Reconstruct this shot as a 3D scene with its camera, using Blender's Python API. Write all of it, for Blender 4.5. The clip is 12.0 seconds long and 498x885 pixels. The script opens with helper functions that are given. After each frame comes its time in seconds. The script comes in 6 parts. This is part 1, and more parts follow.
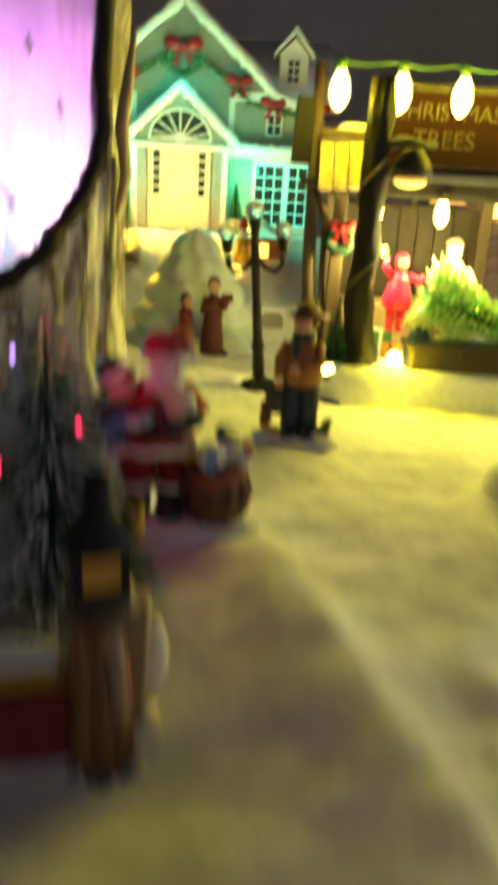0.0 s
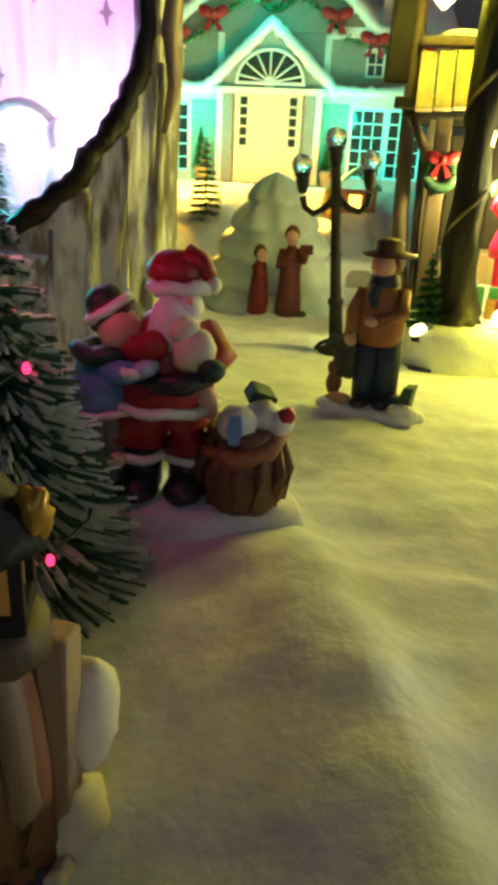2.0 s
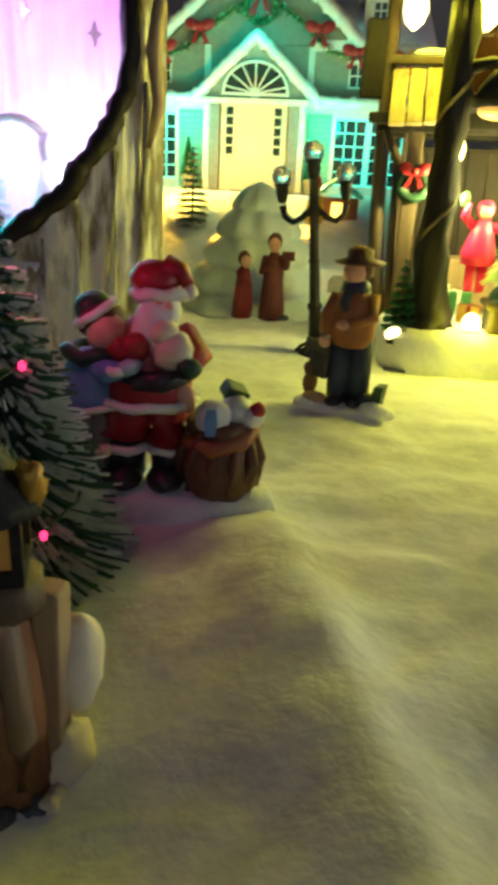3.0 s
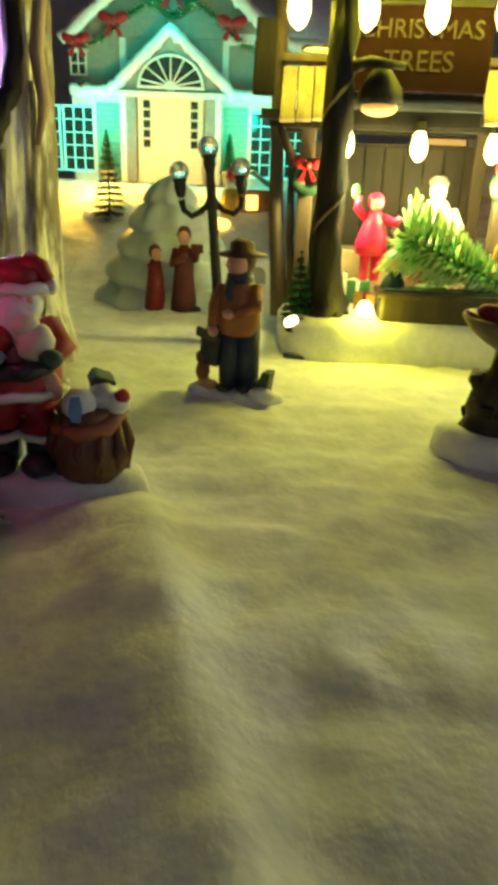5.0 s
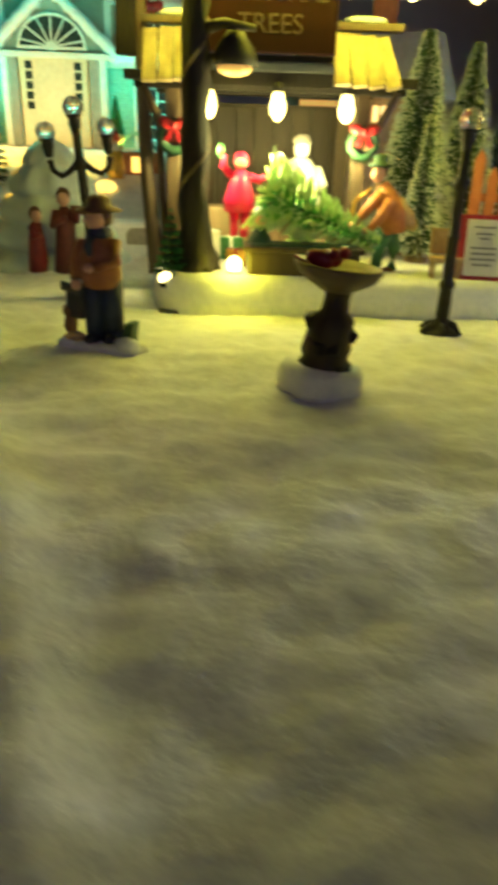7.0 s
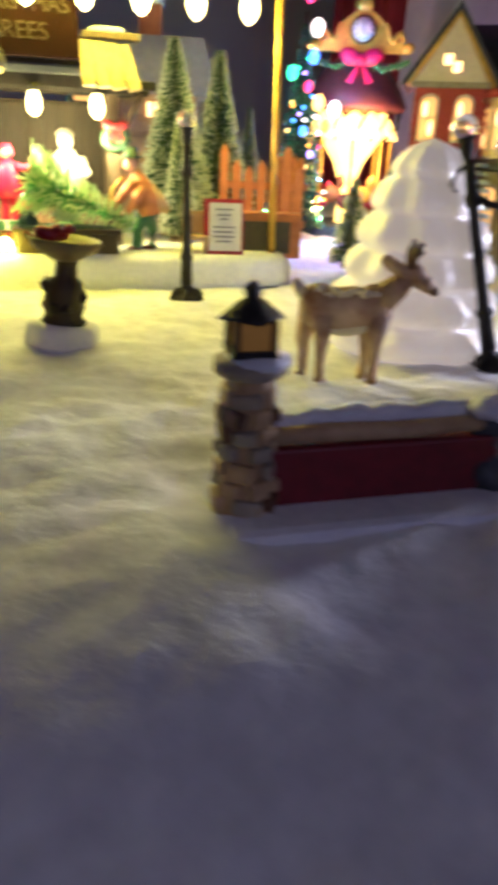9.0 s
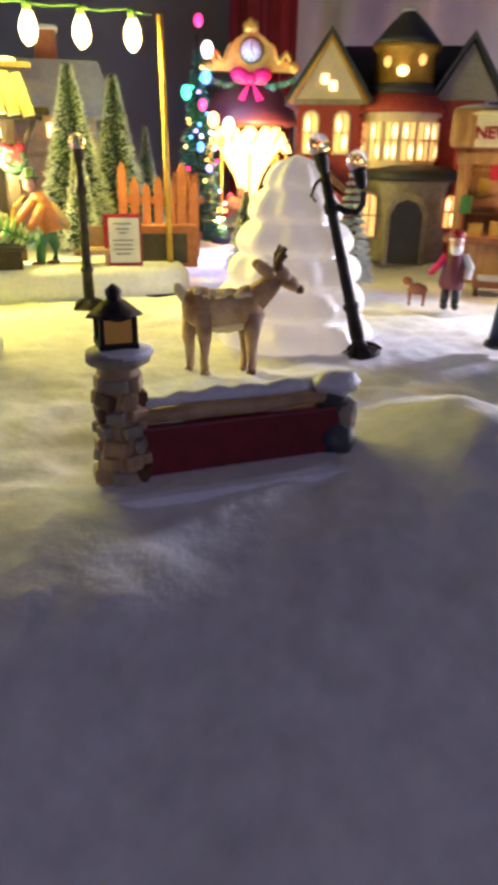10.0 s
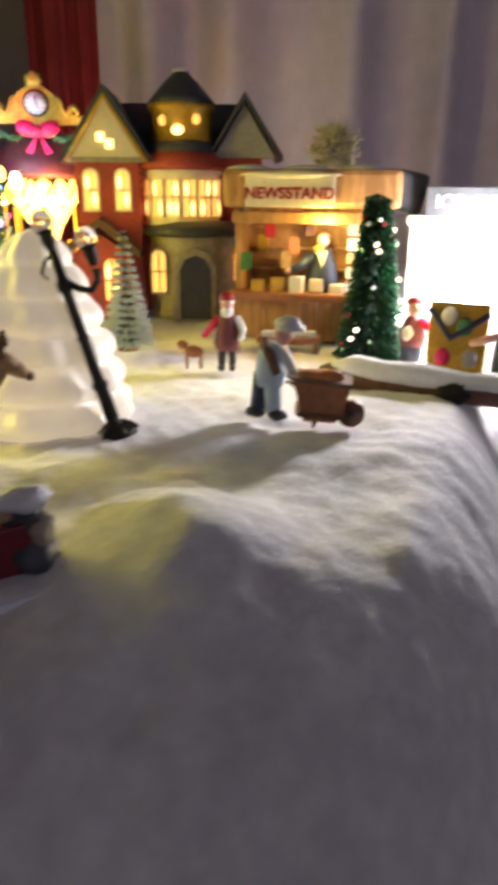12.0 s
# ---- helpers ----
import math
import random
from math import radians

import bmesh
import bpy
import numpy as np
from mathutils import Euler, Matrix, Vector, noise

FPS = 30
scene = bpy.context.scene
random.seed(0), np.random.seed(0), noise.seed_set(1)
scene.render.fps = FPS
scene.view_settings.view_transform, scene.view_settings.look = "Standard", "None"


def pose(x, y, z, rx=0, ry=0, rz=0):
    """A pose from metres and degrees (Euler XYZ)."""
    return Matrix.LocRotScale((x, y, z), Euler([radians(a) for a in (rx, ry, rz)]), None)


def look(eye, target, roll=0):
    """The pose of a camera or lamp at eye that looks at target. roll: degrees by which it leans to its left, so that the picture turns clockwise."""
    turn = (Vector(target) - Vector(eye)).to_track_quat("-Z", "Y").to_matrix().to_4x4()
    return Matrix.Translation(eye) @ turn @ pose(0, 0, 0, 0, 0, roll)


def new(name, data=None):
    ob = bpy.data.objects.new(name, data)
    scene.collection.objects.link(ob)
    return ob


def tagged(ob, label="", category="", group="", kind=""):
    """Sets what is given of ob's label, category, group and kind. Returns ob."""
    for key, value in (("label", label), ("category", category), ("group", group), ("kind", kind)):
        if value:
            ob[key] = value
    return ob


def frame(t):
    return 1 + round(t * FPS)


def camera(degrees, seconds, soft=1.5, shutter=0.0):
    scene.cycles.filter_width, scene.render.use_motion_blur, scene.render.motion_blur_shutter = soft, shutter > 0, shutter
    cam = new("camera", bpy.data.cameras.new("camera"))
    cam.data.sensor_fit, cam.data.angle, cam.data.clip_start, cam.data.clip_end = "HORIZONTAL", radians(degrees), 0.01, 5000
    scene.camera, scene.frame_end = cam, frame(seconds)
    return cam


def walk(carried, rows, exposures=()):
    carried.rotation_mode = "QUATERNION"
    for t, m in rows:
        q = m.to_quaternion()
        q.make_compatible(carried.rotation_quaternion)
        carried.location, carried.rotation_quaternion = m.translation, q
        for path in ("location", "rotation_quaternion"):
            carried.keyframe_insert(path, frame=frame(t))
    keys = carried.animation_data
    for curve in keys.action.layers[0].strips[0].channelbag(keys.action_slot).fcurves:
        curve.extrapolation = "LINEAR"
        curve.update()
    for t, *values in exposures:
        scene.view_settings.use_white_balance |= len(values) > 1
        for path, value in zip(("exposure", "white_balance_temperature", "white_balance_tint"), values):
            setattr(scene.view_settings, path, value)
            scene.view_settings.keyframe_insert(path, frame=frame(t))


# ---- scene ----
cam = camera(40.0, 12.0, soft=4.8, shutter=1.0)
PATH = [
    (0, (0.015, 0.012, 0.101), (-0.017, 1.905, -0.543), 3.6),
    (0.1, (0.015, 0.008, 0.091), (-0.01, 1.903, -0.55), 5.0),
    (0.5, (0.028, 0.007, 0.087), (-0.027, 1.897, -0.565), 5.5),
    (1, (0.042, 0.039, 0.089), (-0.119, 1.92, -0.573), 3.9),
    (1.5, (0.031, 0.061, 0.083), (-0.226, 1.918, -0.615), 3.0),
    (2, (0.028, 0.063, 0.081), (-0.282, 1.903, -0.637), 2.8),
    (2.5, (0.031, 0.054, 0.083), (-0.292, 1.893, -0.634), 2.6),
    (3, (0.035, 0.048, 0.084), (-0.253, 1.897, -0.622), 2.8),
    (3.5, (0.047, 0.043, 0.088), (-0.179, 1.907, -0.6), 3.0),
    (3.7, (0.053, 0.043, 0.088), (-0.12, 1.911, -0.604), 3.2),
    (5.3, (0.064, 0.035, 0.086), (-0.068, 1.889, -0.656), 1.9),
    (5.5, (0.070, 0.03, 0.085), (-0.006, 1.878, -0.673), 2.2),
    (6, (0.082, 0.025, 0.085), (0.087, 1.864, -0.698), 2.1),
    (6.5, (0.083, 0.025, 0.084), (0.118, 1.862, -0.703), 1.9),
    (7, (0.088, 0.016, 0.085), (0.148, 1.85, -0.711), 2.0),
    (7.2, (0.099, 0.012, 0.085), (0.203, 1.84, -0.716), 2.3),
    (8.8, (0.129, -0.049, 0.091), (0.535, 1.732, -0.724), 2.4),
    (9, (0.132, -0.055, 0.089), (0.589, 1.718, -0.715), 2.7),
    (9.5, (0.157, -0.078, 0.093), (0.699, 1.67, -0.716), 2.2),
    (10, (0.142, -0.092, 0.093), (0.774, 1.641, -0.68), 1.1),
    (10.5, (0.136, -0.112, 0.086), (0.849, 1.59, -0.685), 0.1),
    (11, (0.148, -0.124, 0.099), (0.984, 1.538, -0.637), -0.0),
    (11.5, (0.178, -0.103, 0.108), (1.088, 1.531, -0.6), -0.2),
    (12, (0.203, -0.093, 0.111), (1.181, 1.51, -0.575), 0.5),
]
EXPOSURES = [(0, 0.12, 7100, 11), (1, 0.0, 6700, 9), (3.7, 0.0, 6000, 7), (5.3, -0.22, 6000, 12), (7.2, -0.48, 6000, 16), (8.8, 0.3, 5500, 36), (10, 0.62, 5700, 36), (10.5, 0.17, 7200, 31), (11, 0.72, 6000, 30), (12, 0.62, 6700, 22)]
walk(cam, [(t, look(eye, target, roll)) for t, eye, target, roll in PATH], EXPOSURES)

# ---- world and lights ----
world = bpy.data.worlds.new("night")
scene.world = world
world.use_nodes = True
world.node_tree.nodes["Background"].inputs[0].default_value = (0.30, 0.34, 0.55, 1)
world.node_tree.nodes["Background"].inputs[1].default_value = 0.02


def lamp(name, p, colour, watts, radius=0.006):
    data = bpy.data.lights.new(name, "POINT")
    data.color, data.energy, data.shadow_soft_size = colour, watts, radius
    ob = new(name, data)
    ob.location = p
    return ob


def panel(name, eye, target, colour, watts, sx, sy):
    data = bpy.data.lights.new(name, "AREA")
    data.shape, data.size, data.size_y = "RECTANGLE", sx, sy
    data.color, data.energy = colour, watts
    ob = new(name, data)
    ob.matrix_world = look(eye, target)
    return ob


YELLOW = (1.0, 0.93, 0.03)
# fill light behind the camera; the window it shines from is assumed, unseen
panel("room_fill_light", (0.5, -1.86, 0.75), (0.4, 0.3, 0.0), (0.74, 0.75, 1.0), 2.6, 1.3, 1.1)
# string bulbs over the tree stand
for k in range(7):
    lamp("string_bulb_light", (0.045 + 0.033 * k, 0.413, 0.164), YELLOW, 0.16, 0.006)
# lamps under the stand's roof
for k in range(3):
    lamp("stand_bulb_light", (0.073 + 0.038 * k, 0.4250, 0.084), (1.0, 0.88, 0.26), 0.27, 0.005)
lamp("spot_lamp_light", (0.090, 0.388, 0.026), YELLOW, 0.06, 0.004)
# coloured light on the white house and its yard
lamp("porch_light_green", (-0.152, 0.722, 0.140), (0.02, 1.0, 0.62), 0.15, 0.01)
lamp("porch_light_green", (-0.012, 0.722, 0.140), (0.02, 1.0, 0.62), 0.15, 0.01)
lamp("gable_light_green", (-0.086, 0.722, 0.222), (0.02, 1.0, 0.62), 0.10, 0.01)
lamp("porch_light_warm", (-0.087, 0.705, 0.125), (1.0, 0.72, 0.34), 0.06, 0.01)
lamp("yard_light", (-0.135, 0.655, 0.085), (1.0, 0.55, 0.03), 0.42, 0.004)
lamp("yard_light", (-0.010, 0.645, 0.085), (1.0, 0.60, 0.04), 0.42, 0.004)
# the lit cave in the hollow stump
lamp("cave_light_pink", (-0.120, 0.362, 0.150), (0.85, 0.40, 1.0), 0.07, 0.01)
lamp("cave_light_white", (-0.108, 0.366, 0.096), (1.0, 0.88, 0.95), 0.16, 0.01)
lamp("cave_light_teal", (-0.146, 0.345, 0.075), (0.05, 0.9, 1.0), 0.34, 0.01)
# pink fairy light on the near tree
lamp("fairy_light", (-0.036, 0.186, 0.072), (1.0, 0.05, 0.25), 0.012, 0.003)
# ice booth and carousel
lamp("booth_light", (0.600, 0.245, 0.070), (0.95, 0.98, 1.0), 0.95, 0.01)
# fill added in open air before the booth, brightens the snow
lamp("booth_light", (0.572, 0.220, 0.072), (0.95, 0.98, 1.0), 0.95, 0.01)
lamp("news_stand_light", (0.512, 0.312, 0.088), (1.0, 0.78, 0.22), 0.11, 0.005)
lamp("carousel_light", (0.415, 0.630, 0.090), (1.0, 0.66, 0.16), 0.6, 0.006)
for p, c in (((0.380, 0.600, 0.195), (1.0, 0.05, 0.15)), ((0.386, 0.600, 0.150), (0.1, 0.3, 1.0)), ((0.366, 0.600, 0.125), (0.05, 1.0, 0.4)), ((0.395, 0.540, 0.05), (0.40, 0.30, 1.0))):
    lamp("fairy_light", (p[0] - 0.03, p[1], p[2]), c, 0.12 if c[0] == 1.0 else 0.28, 0.004)


# ---- materials ----
def material(name, a, b=None, rough=0.6, scale=300.0, bump=0.0, bump_scale=None, metal=0.0, glow=None, sheen=0.0, spec=0.5, stretch=(1, 1, 1), spread=0.28):
    m = bpy.data.materials.new(name)
    m.use_nodes = True
    nt = m.node_tree
    s = nt.nodes["Principled BSDF"]
    s.inputs["Roughness"].default_value, s.inputs["Metallic"].default_value = rough, metal
    s.inputs["Specular IOR Level"].default_value = spec
    s.inputs["Sheen Weight"].default_value = sheen
    b = b or tuple(v * 0.7 for v in a)
    tc, mp = nt.nodes.new("ShaderNodeTexCoord"), nt.nodes.new("ShaderNodeMapping")
    mp.inputs["Scale"].default_value = stretch
    nt.links.new(tc.outputs["Object"], mp.inputs["Vector"])
    n1, n2 = nt.nodes.new("ShaderNodeTexNoise"), nt.nodes.new("ShaderNodeTexNoise")
    n1.inputs["Scale"].default_value, n1.inputs["Detail"].default_value = scale, 5.0
    n2.inputs["Scale"].default_value, n2.inputs["Detail"].default_value = scale * 0.17, 3.0
    mix, ramp = nt.nodes.new("ShaderNodeMix"), nt.nodes.new("ShaderNodeMapRange")
    add = nt.nodes.new("ShaderNodeMath")
    add.operation = "ADD"
    for n, k in ((n1, 0), (n2, 1)):
        nt.links.new(mp.outputs["Vector"], n.inputs["Vector"])
        nt.links.new(n.outputs["Fac"], add.inputs[k])
    ramp.inputs["From Min"].default_value, ramp.inputs["From Max"].default_value = 1 - spread, 1 + spread
    nt.links.new(add.outputs[0], ramp.inputs["Value"])
    mix.data_type = "RGBA"
    mix.inputs[6].default_value, mix.inputs[7].default_value = (*a, 1), (*b, 1)
    nt.links.new(ramp.outputs[0], mix.inputs[0])
    nt.links.new(mix.outputs[2], s.inputs["Base Color"])
    if bump:
        bn = nt.nodes.new("ShaderNodeBump")
        bn.inputs["Strength"].default_value, bn.inputs["Distance"].default_value = bump, 0.001
        n3 = nt.nodes.new("ShaderNodeTexNoise")
        n3.inputs["Scale"].default_value, n3.inputs["Detail"].default_value = bump_scale or scale, 6.0
        nt.links.new(mp.outputs["Vector"], n3.inputs["Vector"])
        nt.links.new(n3.outputs["Fac"], bn.inputs["Height"])
        nt.links.new(bn.outputs["Normal"], s.inputs["Normal"])
    if glow:
        s.inputs["Emission Color"].default_value, s.inputs["Emission Strength"].default_value = (*glow[:3], 1), glow[3]
    return m


def glass(name, colour=(1, 1, 1), rough=0.02):
    m = bpy.data.materials.new(name)
    m.use_nodes = True
    s = m.node_tree.nodes["Principled BSDF"]
    s.inputs["Base Color"].default_value, s.inputs["Roughness"].default_value = (*colour, 1), rough
    s.inputs["Transmission Weight"].default_value, s.inputs["IOR"].default_value = 1.0, 1.45
    return m


M = {}
M["cotton"] = material("cotton_snow", (0.88, 0.88, 0.87), (0.66, 0.66, 0.67), 0.95, 110, 0.8, 170, sheen=0.3, spec=0.15)
M["snow"] = material("painted_snow", (0.84, 0.84, 0.86), (0.68, 0.69, 0.74), 0.55, 260, 0.5, 700)
M["iron"] = material("black_iron", (0.014, 0.013, 0.012), (0.030, 0.027, 0.024), 0.55, 500, 0.35, spec=0.25)
M["red"] = material("red_paint", (0.40, 0.014, 0.024), (0.24, 0.009, 0.015), 0.45, 260, 0.15)
M["darkred"] = material("dark_red_paint", (0.22, 0.010, 0.018), (0.13, 0.008, 0.012), 0.5, 260, 0.2)
M["maroon"] = material("maroon_paint", (0.16, 0.03, 0.035), (0.09, 0.02, 0.02), 0.55, 260, 0.2)
M["white"] = material("white_paint", (0.82, 0.81, 0.78), (0.68, 0.66, 0.62), 0.5, 220, 0.15)
M["cream"] = material("cream_paint", (0.78, 0.70, 0.52), (0.66, 0.58, 0.42), 0.5, 220, 0.15)
M["skin"] = material("skin_paint", (0.72, 0.40, 0.30), (0.60, 0.32, 0.24), 0.5, 300, 0.1)
M["black"] = material("black_paint", (0.018, 0.018, 0.022), (0.035, 0.035, 0.04), 0.4, 300, 0.1)
M["navy"] = material("navy_paint", (0.03, 0.045, 0.09), (0.02, 0.03, 0.06), 0.55, 300, 0.15)
M["blue"] = material("blue_paint", (0.16, 0.32, 0.62), (0.10, 0.22, 0.46), 0.5, 300, 0.15)
M["paleblue"] = material("pale_blue_paint", (0.45, 0.60, 0.70), (0.34, 0.48, 0.58), 0.5, 300, 0.15)
M["brown"] = material("brown_paint", (0.17, 0.075, 0.035), (0.09, 0.04, 0.02), 0.55, 260, 0.3)
M["rust"] = material("rust_brown_paint", (0.36, 0.13, 0.05), (0.22, 0.075, 0.03), 0.55, 260, 0.3)
M["tan"] = material("tan_paint", (0.55, 0.38, 0.20), (0.38, 0.24, 0.12), 0.55, 260, 0.3)
M["gold"] = material("gold_paint", (0.72, 0.45, 0.06), (0.48, 0.28, 0.04), 0.35, 300, 0.25, metal=0.5)
M["green"] = material("green_paint", (0.05, 0.20, 0.06), (0.03, 0.11, 0.04), 0.5, 300, 0.2)
M["darkgreen"] = material("dark_green_paint", (0.02, 0.07, 0.035), (0.012, 0.04, 0.02), 0.55, 300, 0.3)
M["pink"] = material("hot_pink_paint", (0.75, 0.012, 0.12), (0.52, 0.008, 0.08), 0.45, 300, 0.1)
M["orange"] = material("orange_brown_paint", (0.55, 0.20, 0.06), (0.38, 0.12, 0.035), 0.5, 260, 0.25)
M["grey"] = material("grey_paint", (0.36, 0.33, 0.30), (0.26, 0.24, 0.22), 0.6, 260, 0.3)
M["stone"] = material("painted_stone", (0.42, 0.36, 0.27), (0.26, 0.22, 0.16), 0.7, 240, 0.6)
M["slate"] = material("dark_roof", (0.035, 0.04, 0.05), (0.06, 0.065, 0.075), 0.5, 240, 0.5)
M["brick"] = material("red_brick_paint", (0.52, 0.075, 0.05), (0.33, 0.045, 0.03), 0.55, 320, 0.6)
M["wood"] = material("weathered_wood", (0.46, 0.33, 0.19), (0.25, 0.16, 0.08), 0.6, 220, 0.6, stretch=(1, 1, 0.2))
M["bark"] = material("bark", (0.24, 0.20, 0.14), (0.78, 0.75, 0.68), 0.7, 170, 1.0, 300, stretch=(1, 1, 0.36), spread=0.11)
M["newswood"] = material("orange_brown_wood", (0.50, 0.26, 0.09), (0.28, 0.13, 0.045), 0.5, 200, 0.6, stretch=(1, 1, 0.25), spread=0.16)
M["fascia"] = material("dark_grey_fascia", (0.10, 0.105, 0.11), (0.07, 0.075, 0.08), 0.6, 240, 0.2)
M["darkwood"] = material("dark_wood", (0.060, 0.042, 0.020), (0.032, 0.023, 0.012), 0.5, 220, 0.5, spec=0.3, stretch=(1, 1, 0.2))
# unlit front of sign and letters is put into these near-black colours
M["signred"] = material("unlit_sign_paint", (0.013, 0.0022, 0.0022), (0.008, 0.0016, 0.0016), 0.85, 240, 0.3, spec=0.1)
M["signink"] = material("shaded_letters", (0.036, 0.014, 0.013), (0.022, 0.010, 0.009), 0.6, 240)
M["oldwood"] = material("old_brown_wood", (0.15, 0.10, 0.05), (0.07, 0.048, 0.026), 0.55, 200, 0.7, stretch=(1, 1, 0.15))
M["pine"] = material("pale_pine_boards", (0.46, 0.36, 0.19), (0.26, 0.18, 0.08), 0.5, 220, 0.5, stretch=(1, 1, 0.15))
M["rustwood"] = material("rust_brown_log", (0.42, 0.19, 0.07), (0.16, 0.065, 0.025), 0.5, 170, 0.9, stretch=(1, 1, 0.25), spread=0.2)
# yellow light on the tips is put into their paler colour
M["paletip"] = material("yellow_lit_tips", (0.60, 0.72, 0.30), (0.40, 0.60, 0.22), 0.4, 300)
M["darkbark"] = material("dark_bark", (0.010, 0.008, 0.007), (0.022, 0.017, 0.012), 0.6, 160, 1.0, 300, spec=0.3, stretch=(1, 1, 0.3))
M["bristle"] = material("green_bristle", (0.030, 0.085, 0.045), (0.05, 0.12, 0.06), 0.6, 300)
M["lightbristle"] = material("bright_green_bristle", (0.08, 0.34, 0.07), (0.14, 0.45, 0.10), 0.5, 300)
M["frost"] = material("frosted_tips", (0.74, 0.78, 0.74), (0.50, 0.56, 0.50), 0.7, 300)
M["tinsel"] = material("tinsel", (0.10, 0.45, 0.22), (0.55, 0.75, 0.6), 0.15, 300, metal=0.9)
M["teal_shutter"] = material("teal_shutter", (0.22, 0.55, 0.46), (0.16, 0.44, 0.37), 0.5, 220, 0.2)
M["siding"] = material("grey_siding", (0.34, 0.32, 0.27), (0.26, 0.25, 0.21), 0.6, 200, 0.3)
M["deer"] = material("deer_coat", (0.66, 0.49, 0.32), (0.30, 0.15, 0.06), 0.6, 95, 0.4, spread=0.2)
M["pane"] = material("dark_pane", (0.02, 0.03, 0.03), (0.04, 0.05, 0.05), 0.12, 200)
M["globe"] = glass("clear_globe")
M["chalk"] = material("chalkboard", (0.05, 0.045, 0.04), (0.08, 0.07, 0.06), 0.7, 260, 0.2)
M["paper"] = material("paper", (0.78, 0.77, 0.74), (0.66, 0.65, 0.62), 0.7, 260, 0.1)
M["ink"] = material("grey_ink", (0.25, 0.25, 0.26), (0.18, 0.18, 0.19), 0.7, 260)
M["wt"] = material("lit_plastic_tree", (0.86, 0.85, 0.80), (0.78, 0.76, 0.70), 0.35, 160, 0.2, glow=(1.0, 0.86, 0.55, 0.20))
M["pt"] = material("milky_plastic_tree", (0.62, 0.70, 0.60), (0.52, 0.60, 0.52), 0.35, 160, 0.2)
M["bulb"] = material("yellow_bulb", (1, 0.9, 0.5), None, 0.2, 100, glow=(1.0, 0.80, 0.25, 9.0))
M["lit"] = material("lit_window", (1, 0.85, 0.5), None, 0.4, 100, glow=(1.0, 0.62, 0.18, 2.6))
M["litdim"] = material("dim_lit_window", (0.7, 0.5, 0.2), None, 0.4, 100, glow=(1.0, 0.52, 0.10, 0.9))
M["litgold"] = material("lit_gold_shade", (1, 0.8, 0.3), None, 0.4, 100, glow=(1.0, 0.62, 0.10, 3.0))
# window bars glow by themselves in place of teal light falling on them
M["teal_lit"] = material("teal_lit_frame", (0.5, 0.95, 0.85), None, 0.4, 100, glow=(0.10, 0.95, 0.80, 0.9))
M["amber"] = material("amber_lantern_pane", (0.42, 0.22, 0.05), (0.28, 0.14, 0.03), 0.3, 200, glow=(1.0, 0.5, 0.08, 0.05))
# booth's back wall emits to imitate the bright light inside
M["white_lit"] = material("glowing_white_wall", (0.95, 0.95, 0.97), None, 0.4, 100, glow=(0.95, 0.97, 1.0, 3.5))
# cave wall: pink light put into its colour, plus a faint glow
M["pink_lit"] = material("pink_lit_cave_wall", (0.9, 0.6, 0.8), (0.7, 0.5, 0.85), 0.5, 60, glow=(0.80, 0.5, 0.95, 0.05))
for key, c in (("f_red", (1, 0.03, 0.12)), ("f_blue", (0.08, 0.3, 1)), ("f_green", (0.03, 1, 0.35)), ("f_white", (1, 0.85, 0.6)), ("f_violet", (0.5, 0.3, 1)), ("f_yellow", (1, 0.6, 0.1)), ("f_orange", (1, 0.35, 0.02))):
    M[key] = material("fairy_" + key[2:], tuple(0.15 * q for q in c), None, 0.3, 100, glow=(*c, 3.2))
M["wall"] = material("plaster_wall", (0.55, 0.52, 0.54), (0.47, 0.44, 0.46), 0.8, 12, 0.2, 60)
M["curtain"] = material("curtain_cloth", (0.60, 0.52, 0.58), (0.50, 0.43, 0.49), 0.85, 40, 0.3, 900, sheen=0.3)
M["redcloth"] = material("red_cloth", (0.30, 0.02, 0.03), (0.20, 0.015, 0.02), 0.85, 40, 0.3, 900)
M["floorwood"] = material("floor_boards", (0.22, 0.13, 0.07), (0.15, 0.085, 0.045), 0.5, 14, 0.2, stretch=(1, 6, 1))


